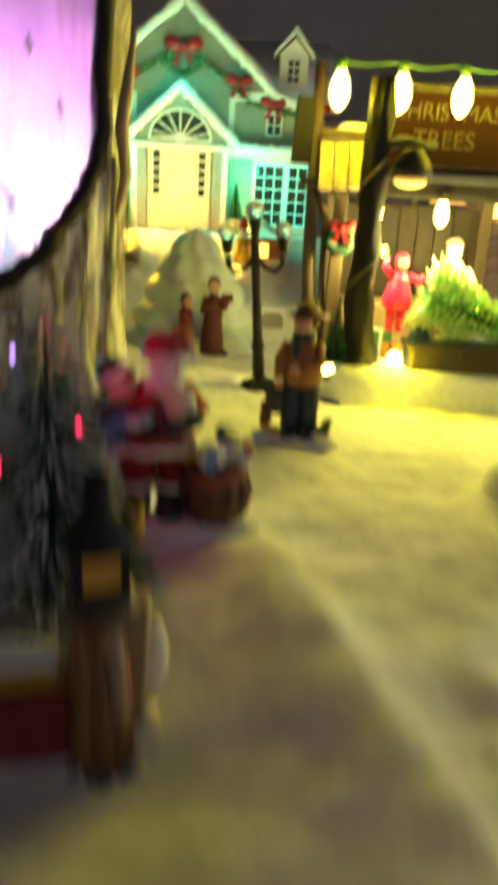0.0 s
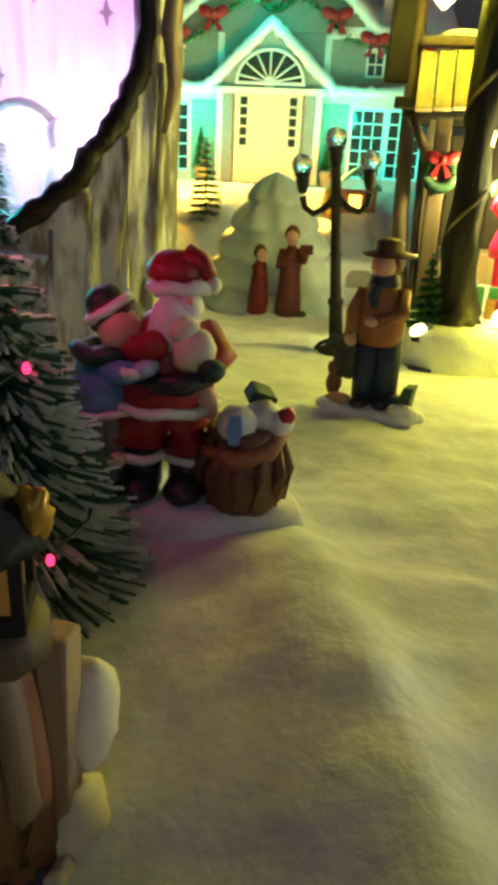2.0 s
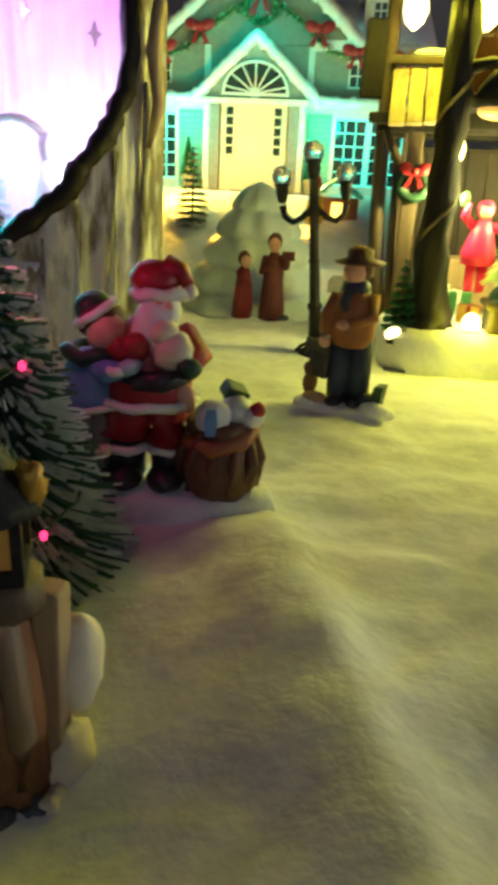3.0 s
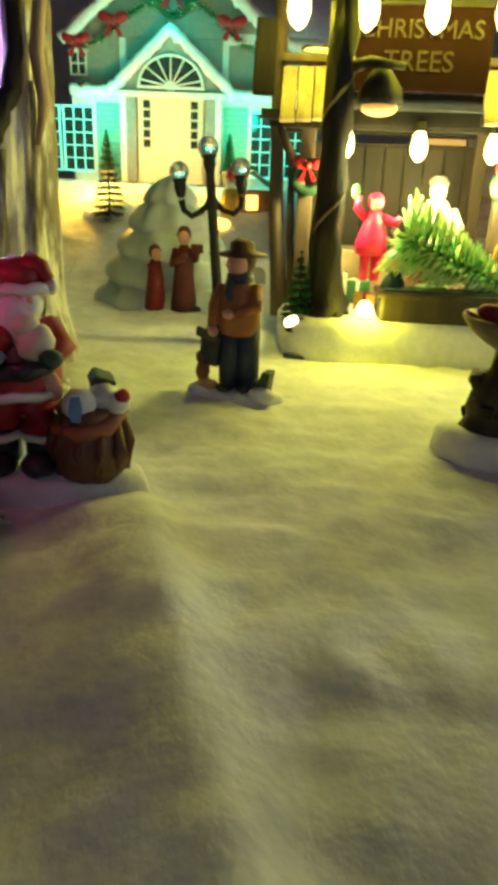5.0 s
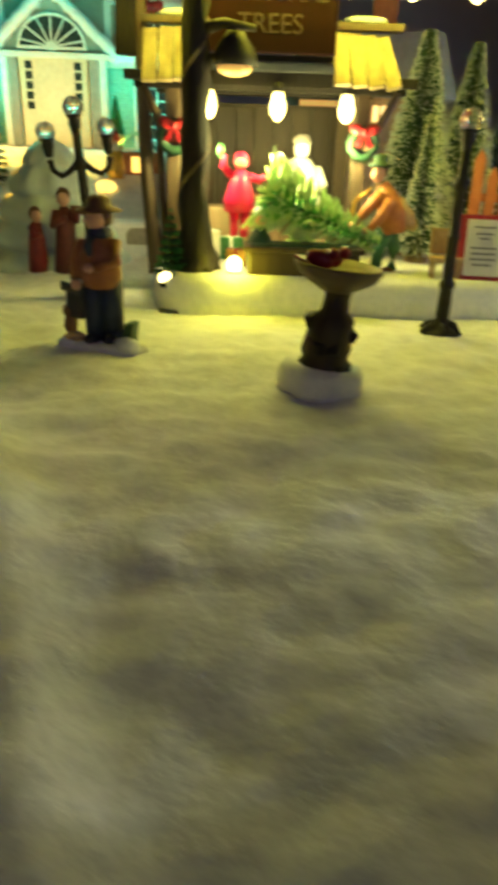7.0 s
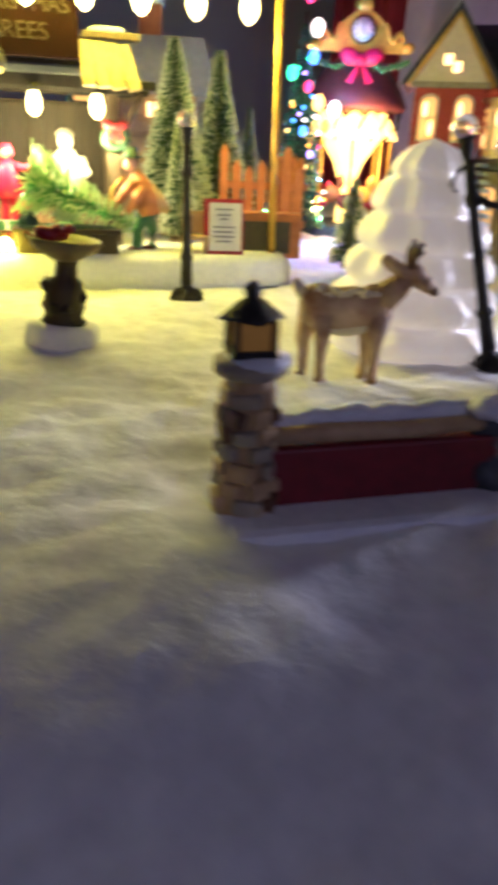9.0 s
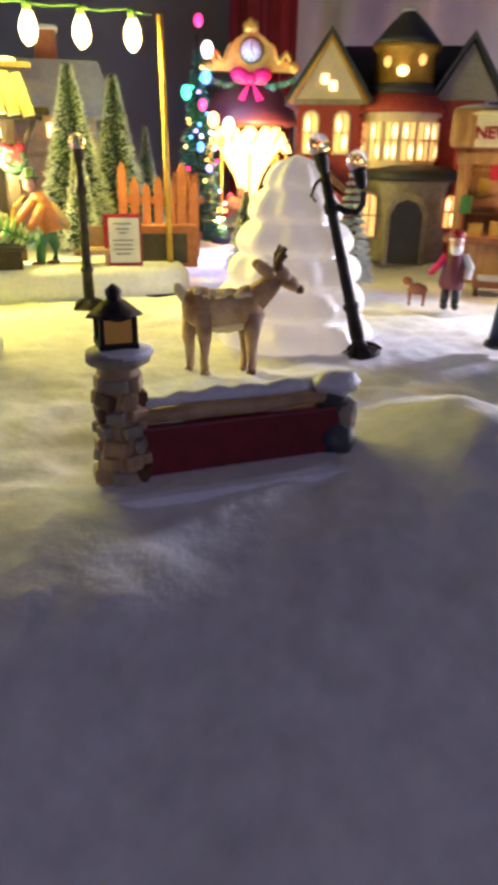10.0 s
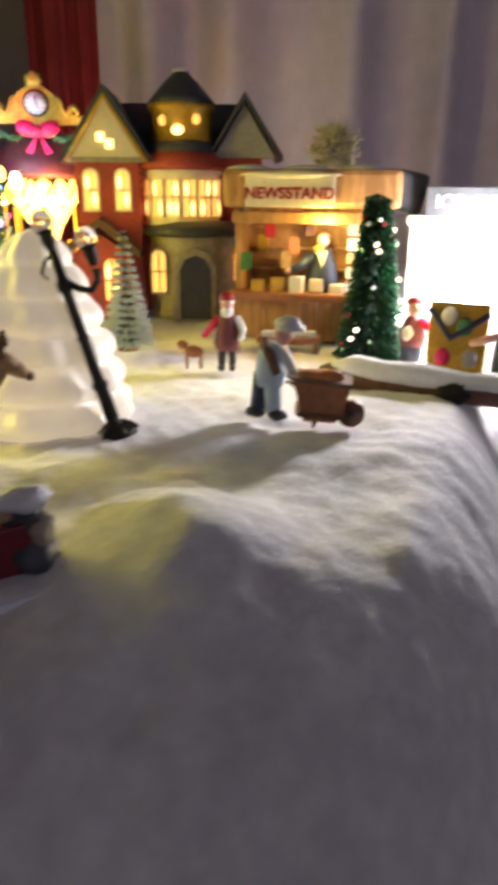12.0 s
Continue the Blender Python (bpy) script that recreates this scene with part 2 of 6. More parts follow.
# ---- shape helpers, in millimetres ----
class Shape:
    def __init__(self):
        self.bm, self.mats = bmesh.new(), []

    def _set(self, faces, m):
        if m not in self.mats:
            self.mats.append(m)
        k = self.mats.index(m)
        for f in faces:
            f.material_index, f.smooth = k, True

    def _add(self, verts, m, mat):
        bmesh.ops.transform(self.bm, matrix=mat, verts=verts)
        self._set({f for v in verts for f in v.link_faces}, m)
        return verts

    def ball(self, m, c, r, rot=(0, 0, 0), seg=14):
        r = (r, r, r) if isinstance(r, (int, float)) else r
        v = bmesh.ops.create_uvsphere(self.bm, u_segments=seg, v_segments=max(6, seg * 2 // 3), radius=1)["verts"]
        return self._add(v, m, pose(*c, *rot) @ Matrix.Diagonal((*r, 1)))

    def rock(self, m, c, r, seed=0.0, rough=0.22):
        """An uneven lump."""
        v = self.ball(m, (0, 0, 0), 1, seg=16)
        for x in v:
            q = x.co * 1.6 + Vector((seed, seed * 0.7, 0))
            x.co *= 1 + rough * noise.noise(q) + rough * 0.5 * noise.noise(q * 2.7)
        r = (r, r, r) if isinstance(r, (int, float)) else r
        bmesh.ops.transform(self.bm, matrix=pose(*c) @ Matrix.Diagonal((*r, 1)), verts=v)

    def rod(self, m, a, b, r1, r2=None, seg=10):
        a, b = Vector(a), Vector(b)
        r2 = r1 if r2 is None else r2
        v = bmesh.ops.create_cone(self.bm, cap_ends=True, segments=seg, radius1=r1, radius2=max(r2, 1e-3), depth=(b - a).length)["verts"]
        q = (b - a).to_track_quat("Z", "Y").to_matrix().to_4x4()
        return self._add(v, m, Matrix.Translation((a + b) / 2) @ q)

    def box(self, m, c, s, rot=(0, 0, 0), bevel=0.0):
        v = bmesh.ops.create_cube(self.bm, size=1)["verts"]
        bmesh.ops.transform(self.bm, matrix=Matrix.Diagonal((*s, 1)), verts=v)
        if bevel:
            edges = list({e for x in v for e in x.link_edges})
            out = bmesh.ops.bevel(self.bm, geom=edges, offset=bevel, segments=2, affect="EDGES", profile=0.6)
            v = list({x for f in out["faces"] for x in f.verts} | {x for x in v if x.is_valid})
        self._add(v, m, pose(*c, *rot))
        for f in {f for x in v for f in x.link_faces}:
            f.smooth = False
        return v

    def lathe(self, m, prof, c=(0, 0, 0), seg=20, wob=0.0, seed=0.0):
        rings = []
        for r, z in prof:
            ring = []
            for i in range(seg):
                a = math.tau * i / seg
                k = r * (1 + wob * noise.noise((math.cos(a) * 1.5 + seed, math.sin(a) * 1.5, z * 0.12)))
                ring.append(self.bm.verts.new((c[0] + k * math.cos(a), c[1] + k * math.sin(a), c[2] + z)))
            rings.append(ring)
        faces = [self.bm.faces.new((p[i], p[(i + 1) % seg], q[(i + 1) % seg], q[i])) for p, q in zip(rings, rings[1:]) for i in range(seg)]
        faces += [self.bm.faces.new(rings[0][::-1]), self.bm.faces.new(rings[-1])]
        self._set(faces, m)

    def tube(self, m, pts, r, seg=8):
        rr = r if isinstance(r, (list, tuple)) else [r] * len(pts)
        pts, rings = [Vector(p) for p in pts], []
        for i, p in enumerate(pts):
            d = (pts[min(i + 1, len(pts) - 1)] - pts[max(i - 1, 0)]).normalized()
            q = d.to_track_quat("Z", "Y")
            rings.append([self.bm.verts.new(p + q @ Vector((rr[i] * math.cos(math.tau * k / seg), rr[i] * math.sin(math.tau * k / seg), 0))) for k in range(seg)])
        faces = [self.bm.faces.new((p[i], p[(i + 1) % seg], q[(i + 1) % seg], q[i])) for p, q in zip(rings, rings[1:]) for i in range(seg)]
        faces += [self.bm.faces.new(rings[0][::-1]), self.bm.faces.new(rings[-1])]
        self._set(faces, m)

    def slab(self, m, outline, y0, y1):
        """An outline in x and z, drawn out from y0 to y1."""
        p = [self.bm.verts.new((x, y0, z)) for x, z in outline]
        q = [self.bm.verts.new((x, y1, z)) for x, z in outline]
        n = len(p)
        faces = [self.bm.faces.new(p), self.bm.faces.new(q[::-1])]
        faces += [self.bm.faces.new((p[(i + 1) % n], p[i], q[i], q[(i + 1) % n])) for i in range(n)]
        self._set(faces, m)
        for f in faces:
            f.smooth = False

    def done(self, name, parent=None, label=""):
        bmesh.ops.recalc_face_normals(self.bm, faces=self.bm.faces)
        self.bm.transform(Matrix.Scale(0.001, 4))
        me = bpy.data.meshes.new(name)
        self.bm.to_mesh(me)
        self.bm.free()
        for m in self.mats:
            me.materials.append(M[m])
        ob = new(name, me)
        ob.parent = parent
        return tagged(ob, label) if label else ob


def thing(name, label, category, m, group="", kind=""):
    ob = new(name)
    ob.empty_display_size = 0.01
    ob.matrix_basis = m
    return tagged(ob, label, category, group, kind)


def one(name, parent, kind, *args, label="", **kw):
    """One part that is one form."""
    s = Shape()
    for_call = {"ball": s.ball, "rock": s.rock, "rod": s.rod, "box": s.box, "lathe": s.lathe, "tube": s.tube, "slab": s.slab}[kind]
    for_call(*args, **kw)
    return s.done(name, parent, label)


def facing(x, y, z, cx, cy, lean=(0, 0), extra=0.0):
    """A pose at x, y, z with the front (local -y) turned to cx, cy."""
    return pose(x, y, z, lean[0], lean[1], math.degrees(math.atan2(cx - x, y - cy)) + extra)


def writing(text, size, m, parent, at, rot=(90, 0, 0), name="lettering", depth=0.2, bold=0.0):
    cu = bpy.data.curves.new(name, "FONT")
    cu.body, cu.size, cu.align_x, cu.align_y, cu.extrude, cu.offset = text, size, "CENTER", "CENTER", depth, bold
    tmp = new(name, cu)
    bpy.context.view_layer.update()
    me = bpy.data.meshes.new_from_object(tmp)
    bpy.data.objects.remove(tmp)
    me.transform(Matrix.Scale(0.001, 4) @ pose(*at, *rot))
    me.materials.clear()
    me.materials.append(M[m])
    ob = new(name, me)
    ob.parent = parent
    return ob


def step(a, b, v):
    v = min(1.0, max(0.0, (v - a) / (b - a)))
    return v * v * (3 - 2 * v)


# ---- the snow sheet and the room ----
def snow_height(x, y):
    h = 0.076 * step(0.52, 0.70, y) * (1 - step(0.06, 0.16, x))
    h += 0.010 * step(0.36, 0.50, x) * step(0.25, 0.45, y)
    # the sheet sinks away towards the table's front and its corner
    front = 0.046 - y + 0.006 * noise.noise((x * 14, 1.7, 0.5))
    h -= 0.62 * (front + math.sqrt(front * front + 0.0004)) / 2
    h -= 0.095 * step(-0.018, 0.08, 0.64 * (x - 0.203) - 0.77 * (y + 0.093))
    # a fold that runs out from the santa, and a hollow at the lantern post
    d = (x - 0.015 - (0.21 - y) * 0.36)
    h += 0.0078 * step(0.235, 0.19, y) * (math.exp(-(d / 0.009) ** 2) if d > 0 else math.exp(-(d / 0.022) ** 2))
    # mounds along the crest
    h += 0.017 * math.exp(-((x - 0.292) ** 2 + (y - 0.092) ** 2) / 0.0011) + 0.004 * math.exp(-((x - 0.148) ** 2 + (y - 0.076) ** 2) / 0.0010)
    h -= 0.009 * math.exp(-((x + 0.012) ** 2 + (y - 0.112) ** 2) / 0.0012)
    h += 0.0024 * noise.noise((x * 17, y * 17, 0.3)) + 0.0019 * noise.noise((x * 36, y * 36, 4.1)) + 0.0015 * noise.noise((x * 85, y * 85, 9.0)) + 0.0007 * noise.noise((x * 190, y * 190, 2.0))
    return h


def snow_sheet():
    xs = np.arange(-0.62, 0.96, 0.0034)
    ys = np.arange(-0.40, 1.04, 0.0034)
    nx, ny = len(xs), len(ys)
    verts = [(x, y, snow_height(x, y)) for y in ys for x in xs]
    i = np.arange(nx * ny).reshape(ny, nx)
    faces = np.stack([i[:-1, :-1], i[:-1, 1:], i[1:, 1:], i[1:, :-1]], -1).reshape(-1, 4)
    me = bpy.data.meshes.new("snow_sheet")
    me.from_pydata(verts, [], faces.tolist())
    me.polygons.foreach_set("use_smooth", np.ones(len(faces), dtype=bool))
    me.materials.append(M["cotton"])
    return tagged(new("ground", me), "white fluffy cotton snow sheet with soft folds", "snow", kind="structure")


snow_sheet()


def slab_of(name, m, lo, hi, label, category):
    s = Shape()
    c = [(a + b) * 500 for a, b in zip(lo, hi)]
    s.box(m, c, [(b - a) * 1000 for a, b in zip(lo, hi)])
    return tagged(s.done(name), label, category, kind="structure")


slab_of("floor", "floorwood", (-1.6, -1.95, -0.80), (2.2, 1.6, -0.76), "brown wooden floor boards of the room", "floor")
slab_of("ceiling", "wall", (-1.6, -1.95, 1.60), (2.2, 1.6, 1.65), "plain grey plaster ceiling of the room", "ceiling")
slab_of("wall_north", "wall", (-1.6, 1.50, -0.76), (2.2, 1.60, 1.60), "grey plaster wall behind the village", "wall")
slab_of("wall_west", "wall", (-1.70, -1.95, -0.76), (-1.60, 1.60, 1.60), "plain grey plaster side wall", "wall")
slab_of("wall_east", "wall", (2.20, -1.95, -0.76), (2.30, 1.60, 1.60), "plain grey plaster side wall", "wall")
# unseen wall, left open for the added fill light
for lo, hi in (((-1.6, -2.05, -0.76), (-0.2, -1.95, 1.6)), ((1.2, -2.05, -0.76), (2.2, -1.95, 1.6)), ((-0.2, -2.05, -0.76), (1.2, -1.95, 0.15)), ((-0.2, -2.05, 1.35), (1.2, -1.95, 1.6))):
    slab_of("wall_south", "wall", lo, hi, "grey plaster wall round an assumed window opening", "wall")
table = thing("table", "sturdy brown wooden table under the snow sheet", "table", pose(0.17, 0.47, 0))
one("tabletop", table, "box", "floorwood", (0, 0, -125), (1300, 1060, 30), bevel=4)
for sx in (-1, 1):
    for sy in (-1, 1):
        one("leg", table, "box", "floorwood", (sx * 600, sy * 480, -450), (60, 60, 620), bevel=4)


def drape(name, m, a, b, z0, z1, folds, deep, label):
    """A hanging cloth from a to b with soft folds."""
    a, b = Vector(a), Vector(b)
    d = (b - a).normalized()
    n = Vector((-d.y, d.x))
    cols, rows = folds * 14, 14
    verts, faces = [], []
    for side in (0, 1):
        for j in range(rows + 1):
            for i in range(cols + 1):
                u = i / cols
                w = math.sin(u * folds * math.tau + 1.3 * math.sin(u * 9)) * deep * (0.75 + 0.25 * noise.noise((u * 11, j * 0.1, 2)))
                p = a + (b - a) * u + n * (w + side * 0.004) + d * 0.01 * noise.noise((u * 14, j * 0.25, 7))
                verts.append((p.x, p.y, z0 + (z1 - z0) * j / rows))
    k = (cols + 1) * (rows + 1)
    for j in range(rows):
        for i in range(cols):
            q = j * (cols + 1) + i
            faces.append((q, q + 1, q + cols + 2, q + cols + 1))
            faces.append((k + q, k + q + cols + 1, k + q + cols + 2, k + q + 1))
    me = bpy.data.meshes.new(name)
    me.from_pydata(verts, [], faces)
    me.polygons.foreach_set("use_smooth", np.ones(len(faces), dtype=bool))
    me.materials.append(M[m])
    return tagged(new(name, me), label, "curtain")


drape("curtain", "curtain", (0.606, 0.992), (1.30, 0.45), -0.74, 1.5, 7, 0.036, "pale grey-mauve curtain hanging in long soft folds")
drape("red_curtain", "redcloth", (0.520, 1.055), (0.606, 1.002), -0.74, 1.5, 2, 0.010, "dark red cloth hanging beside the pale curtain")


# ---- trees of bristle ----
def bristles(name, parent, m, tip, h, r, count, seed, z0=0.0, top=0.12, droop=-0.1, tips=0.45, thick=0.35, rings=0, frosted=1.0):
    rnd = random.Random(seed)
    verts, faces, mats = [], [], []
    for k in range(count):
        u = rnd.random() ** 1.25
        if rings:
            u = (round(u * rings) + rnd.uniform(-0.16, 0.16)) / rings
            u = min(0.995, max(0.0, u))
        z = z0 + (h - z0) * u
        a = rnd.uniform(0, math.tau)
        ln = r * ((1 - u) * (1 - top) + top) * rnd.uniform(0.78, 1.05)
        dz = ln * (droop + rnd.uniform(-0.12, 0.12))
        ca, sa = math.cos(a), math.sin(a)
        w = thick * rnd.uniform(0.7, 1.3)
        b, white = len(verts), rnd.random() < frosted
        for f, ww in ((0.02, w), (1 - tips, w), (1.0, w * 0.8)):
            x, y, zz = ca * ln * f, sa * ln * f, z + dz * f
            for px, pz in ((-1, -0.6), (1, -0.6), (0, 1)):
                verts.append(((x - sa * ww * px) / 1000, (y + ca * ww * px) / 1000, (zz + ww * pz) / 1000))
        for s in (0, 3):
            for i in range(3):
                j = (i + 1) % 3
                faces.append((b + s + i, b + s + j, b + s + 3 + j, b + s + 3 + i))
                mats.append(1 if s and white else 0)
    me = bpy.data.meshes.new(name)
    me.from_pydata(verts, [], faces)
    me.materials.append(M[m])
    me.materials.append(M[tip])
    me.polygons.foreach_set("material_index", mats)
    ob = new(name, me)
    ob.parent = parent
    return ob


def brush_tree(p, h, r, count, seed, label, tip="frost", m="bristle", lean=(0, 0), tips=0.45, rings=0, base="wood", thick=0.35, group="", frosted=1.0):
    t = thing("bottle_brush_tree", label, "tree", pose(*p, lean[0], lean[1], seed * 40), group)
    one("trunk", t, "rod", "darkbark", (0, 0, 0), (0, 0, h), 1.1, 0.4)
    bristles("crown", t, m, tip, h, r, count, seed, z0=h * 0.08, tips=tips, rings=rings, thick=thick, frosted=frosted)
    one("base", t, "lathe", base, [(0.2, -1), (h * 0.09, -1), (h * 0.085, 2.5), (0.3, 3.5)], seg=16)
    return t


def stacked_tree(p, h, r, m, label, tiers=6, power=0.5):
    t = thing("plastic_tree", label, "tree", pose(*p))
    s = Shape()
    seg, rings = 40, 54
    prof = []
    for k in range(rings + 1):
        u = k / rings
        tier = u * tiers
        f = tier - math.floor(tier) if u < 1 else 1
        bulge = math.sin(math.pi * min(1, f * 1.02)) ** 0.6
        rr = r * (1 - u) ** power * (0.85 + 0.18 * bulge) + (0.0 if u > 0.97 else 1.6)
        prof.append((max(0.4, rr), h * u))
    vs = []
    for k, (rr, z) in enumerate(prof):
        ring = []
        for i in range(seg):
            a = math.tau * i / seg
            tier = int(min(tiers - 1, z / h * tiers))
            lobes = 9
            q = rr * (1 + 0.07 * math.cos(lobes * a + tier * 1.7)) * (1 + 0.02 * noise.noise((a * 2, z * 0.1, 5)))
            ring.append(s.bm.verts.new((q * math.cos(a), q * math.sin(a), z + 1.6 * math.cos(lobes * a + tier * 1.7) * (1 - z / h))))
        vs.append(ring)
    fs = [s.bm.faces.new((a[i], a[(i + 1) % seg], b[(i + 1) % seg], b[i])) for a, b in zip(vs, vs[1:]) for i in range(seg)]
    fs += [s.bm.faces.new(vs[0][::-1]), s.bm.faces.new(vs[-1])]
    s._set(fs, m)
    s.done("crown", t)
    one("base", t, "lathe", m, [(r * 0.5, -2), (r * 0.52, 0), (r * 0.4, 2)], seg=24)
    return t


# ---- street lamps ----
def street_lamp(m, h, globes, label):
    t = thing("street_lamp", label, "street lamp", m, "street lamps")
    one("base_plate", t, "lathe", "iron", [(10, -1), (10.5, 0.6), (9, 2.2), (6, 3.2), (4.6, 6), (3.2, 8), (3.6, 9), (2.6, 10.5)], seg=20)
    for k in range(6):
        a = math.tau * k / 6
        one("foot_scroll", t, "tube", "iron", [(4 * math.cos(a), 4 * math.sin(a), 6), (8 * math.cos(a), 8 * math.sin(a), 4.2), (11 * math.cos(a), 11 * math.sin(a), 1.2)], [0.9, 1.1, 0.7], seg=6)
    one("post", t, "lathe", "iron", [(3.6, 9), (3.2, h * 0.22), (4.0, h * 0.23), (4.0, h * 0.25), (2.9, h * 0.26), (2.7, h * 0.45), (3.3, h * 0.46), (2.6, h * 0.47), (2.5, h * 0.66), (3.5, h * 0.67), (3.7, h * 0.70), (2.5, h * 0.72), (2.2, h * 0.86)], seg=14)

    def head(x, z, r):
        one("socket", t, "lathe", "iron", [(1.4, z - r * 2.6), (2.2, z - r * 2.4), (r * 0.66, z - r * 1.5), (r * 0.60, z - r * 1.1), (r * 0.82, z - r * 0.72), (r * 0.5, z - r * 0.6)], (x, 0, 0), seg=14)
        one("globe", t, "ball", "globe", (x, 0, z), r, seg=20, label="clear round glass globe")
    r = 5.2
    head(0, h - r, r)
    if globes == 2:
        one("hook", t, "tube", "iron", [(-1.5, 0, h * 0.82), (-5, 0, h * 0.80), (-8, 0, h * 0.76), (-6.5, 0, h * 0.73)], 0.9, seg=6)
    if globes > 1:
        for s in (-1, 1)[3 - globes:]:
            pts = [(s * 1.5, 0, h * 0.70), (s * 6, 0, h * 0.66), (s * 11, 0, h * 0.64), (s * 15, 0, h * 0.67), (s * 16, 0, h * 0.72)]
            one("arm", t, "tube", "iron", pts, [1.7, 1.6, 1.5, 1.5, 1.8])
            head(s * 16, h * 0.85, r * 0.95)
    return t


street_lamp(pose(0.012, 0.413, 0.0, 0, -5, 0), 106, 3, "black iron street lamp with three clear globes")
street_lamp(pose(0.195, 0.358, 0.0, 2, -1.5, 20), 104, 1, "black iron street lamp with one clear globe")
street_lamp(pose(0.313, 0.211, -0.001, 0, -15.5, -28), 108, 2, "leaning black iron street lamp with two globes")


# ---- figurines: each one plain mesh ----
def figurine(name, m, build, label, category="figurine"):
    s = Shape()
    build(s)
    s.bm.normal_update()
    for v in s.bm.verts:
        v.co += v.normal * (0.55 * noise.noise(v.co * 0.28) + 0.35 * noise.noise(v.co * 0.75))
    ob = s.done(name)
    ob.matrix_basis = m
    return tagged(ob, label, category, "village figurines")


def disc(s, rx, ry, h=4, m="snow", c=(0, 0, 0), seed=0.0):
    n = 28
    prof = [(1.0, -2.0), (1.02, 0.2), (0.98, h * 0.7), (0.88, h), (0.3, h + 0.6)]
    rings = []
    for r, z in prof:
        ring = []
        for i in range(n):
            a = math.tau * i / n
            k = r * (1 + 0.09 * noise.noise((2 * math.cos(a) + seed, 2 * math.sin(a), 0)))
            ring.append(s.bm.verts.new((c[0] + rx * k * math.cos(a), c[1] + ry * k * math.sin(a), c[2] + z + (0.7 * noise.noise((a * 3, seed, z)) if z > 1 else 0))))
        rings.append(ring)
    fs = [s.bm.faces.new((a[i], a[(i + 1) % n], b[(i + 1) % n], b[i])) for a, b in zip(rings, rings[1:]) for i in range(n)]
    fs += [s.bm.faces.new(rings[0][::-1]), s.bm.faces.new(rings[-1])]
    s._set(fs, m)


def santa_group(s):
    disc(s, 28, 14, 7, seed=1, c=(5, 0, 0))
    foot = set(s.bm.verts)
    # boots and wide trousers with fur hems
    for x, q in ((-7.4, 6.3), (4.2, 5.9)):
        s.ball("black", (x - 0.5, -5, 8), (5.2, 7, 4.2))
        s.rod("black", (x, -1.5, 8), (x, -1, 18), 5.0, 4.8)
        s.tube("red", [(x, -1.5, 16.5), (x - 0.4, -1.8, 20), (x * 0.95, -1.6, 25), (x * 0.8, -0.6, 31), (x * 0.6, 0, 35)], [q * 0.92, q * 1.06, q * 1.08, q * 0.98, q * 0.8], 16)
        s.tube("white", [(x + q * 0.96 * math.cos(math.tau * k / 14), -1.5 + q * 0.96 * math.sin(math.tau * k / 14), 16.4 + 0.25 * math.sin(k * 2.1)) for k in range(15)], 1.3, 6)
    # coat, its fur edge and belt
    s.lathe("red", [(11.6, 29.5), (12.2, 32), (11.4, 37), (10, 43), (8.2, 49), (4, 53)], (-1.5, 0, 0), 22, 0.1, 2)
    s.tube("white", [(-1.5 + 12.2 * math.cos(math.tau * k / 22), 12.0 * math.sin(math.tau * k / 22), 30.6 + 0.4 * math.sin(k * 1.9)) for k in range(23)], 1.5, 7)
    s.lathe("black", [(11.2, -1.5), (11.9, 0), (11.0, 1.5)], (-1.5, 0, 38), 22)
    s.tube("black", [(-3, -11, 38), (4, -13, 38.6), (10, -10, 40)], [2.6, 2.8, 2.2])
    # beard, face, hat with the tip folded over
    s.ball("white", (0.6, -6, 51), (5.6, 5.0, 8.4), (0, 10, 0))
    s.ball("white", (3.6, -5, 55.5), (4.2, 4.2, 4.6))
    s.ball("skin", (2.2, -3.4, 57.5), (4.8, 5, 4.6))
    s.ball("skin", (5.2, -8, 57.6), 1.3)
    s.tube("white", [(1.8 + 6.4 * math.cos(math.tau * k / 16), -1.5 + 6.0 * math.sin(math.tau * k / 16), 60 + 0.5 * math.sin(k * 2.3)) for k in range(17)], 1.7, 7)
    s.ball("red", (0.6, -1, 63.4), (6.4, 5.9, 5.2))
    s.tube("red", [(3, -1, 66.4), (7, -1.5, 65.4), (9, -2, 62)], [3.8, 2.8, 1.9])
    s.ball("white", (9.6, -2, 60.6), 2.1)
    # arms, mitten, the cream bear in his arm
    s.tube("red", [(7, 0, 49), (11.5, -5, 44), (8, -11, 41)], [4.2, 4.4, 3.4])
    s.ball("cream", (6.4, -9.5, 46), (5.2, 4.4, 5.6), (0, 20, 0))
    s.ball("cream", (4.0, -9.5, 51), (3.6, 3.4, 3.4))
    s.ball("darkgreen", (10.4, -12.5, 42.4), (3.2, 2.8, 2.8))
    s.tube("red", [(-8, 0, 49), (-9.5, -6, 46), (-5, -9, 44)], [4, 3.8, 3.2])
    s.ball("red", (-3.0, -10.4, 47), (4.0, 3.4, 3.9))
    s.ball("skin", (9, -6, 33), (2.6, 2.2, 4.8), (0, -15, 0))
    # the child at his side
    s.lathe("blue", [(8.4, 28), (8.8, 30), (7.6, 36), (6, 41), (2.5, 44)], (-16.5, -2, 0), 18, 0.14, 5)
    s.tube("white", [(-16.5 + 8.6 * math.cos(math.tau * k / 16), -2 + 8.6 * math.sin(math.tau * k / 16), 28.8 + 0.3 * math.sin(k * 2.0)) for k in range(17)], 1.1, 6)
    for x in (-19.5, -14.5):
        s.rod("grey", (x, -1, 5), (x + 0.5, -1, 29), 3.2, 4.2)
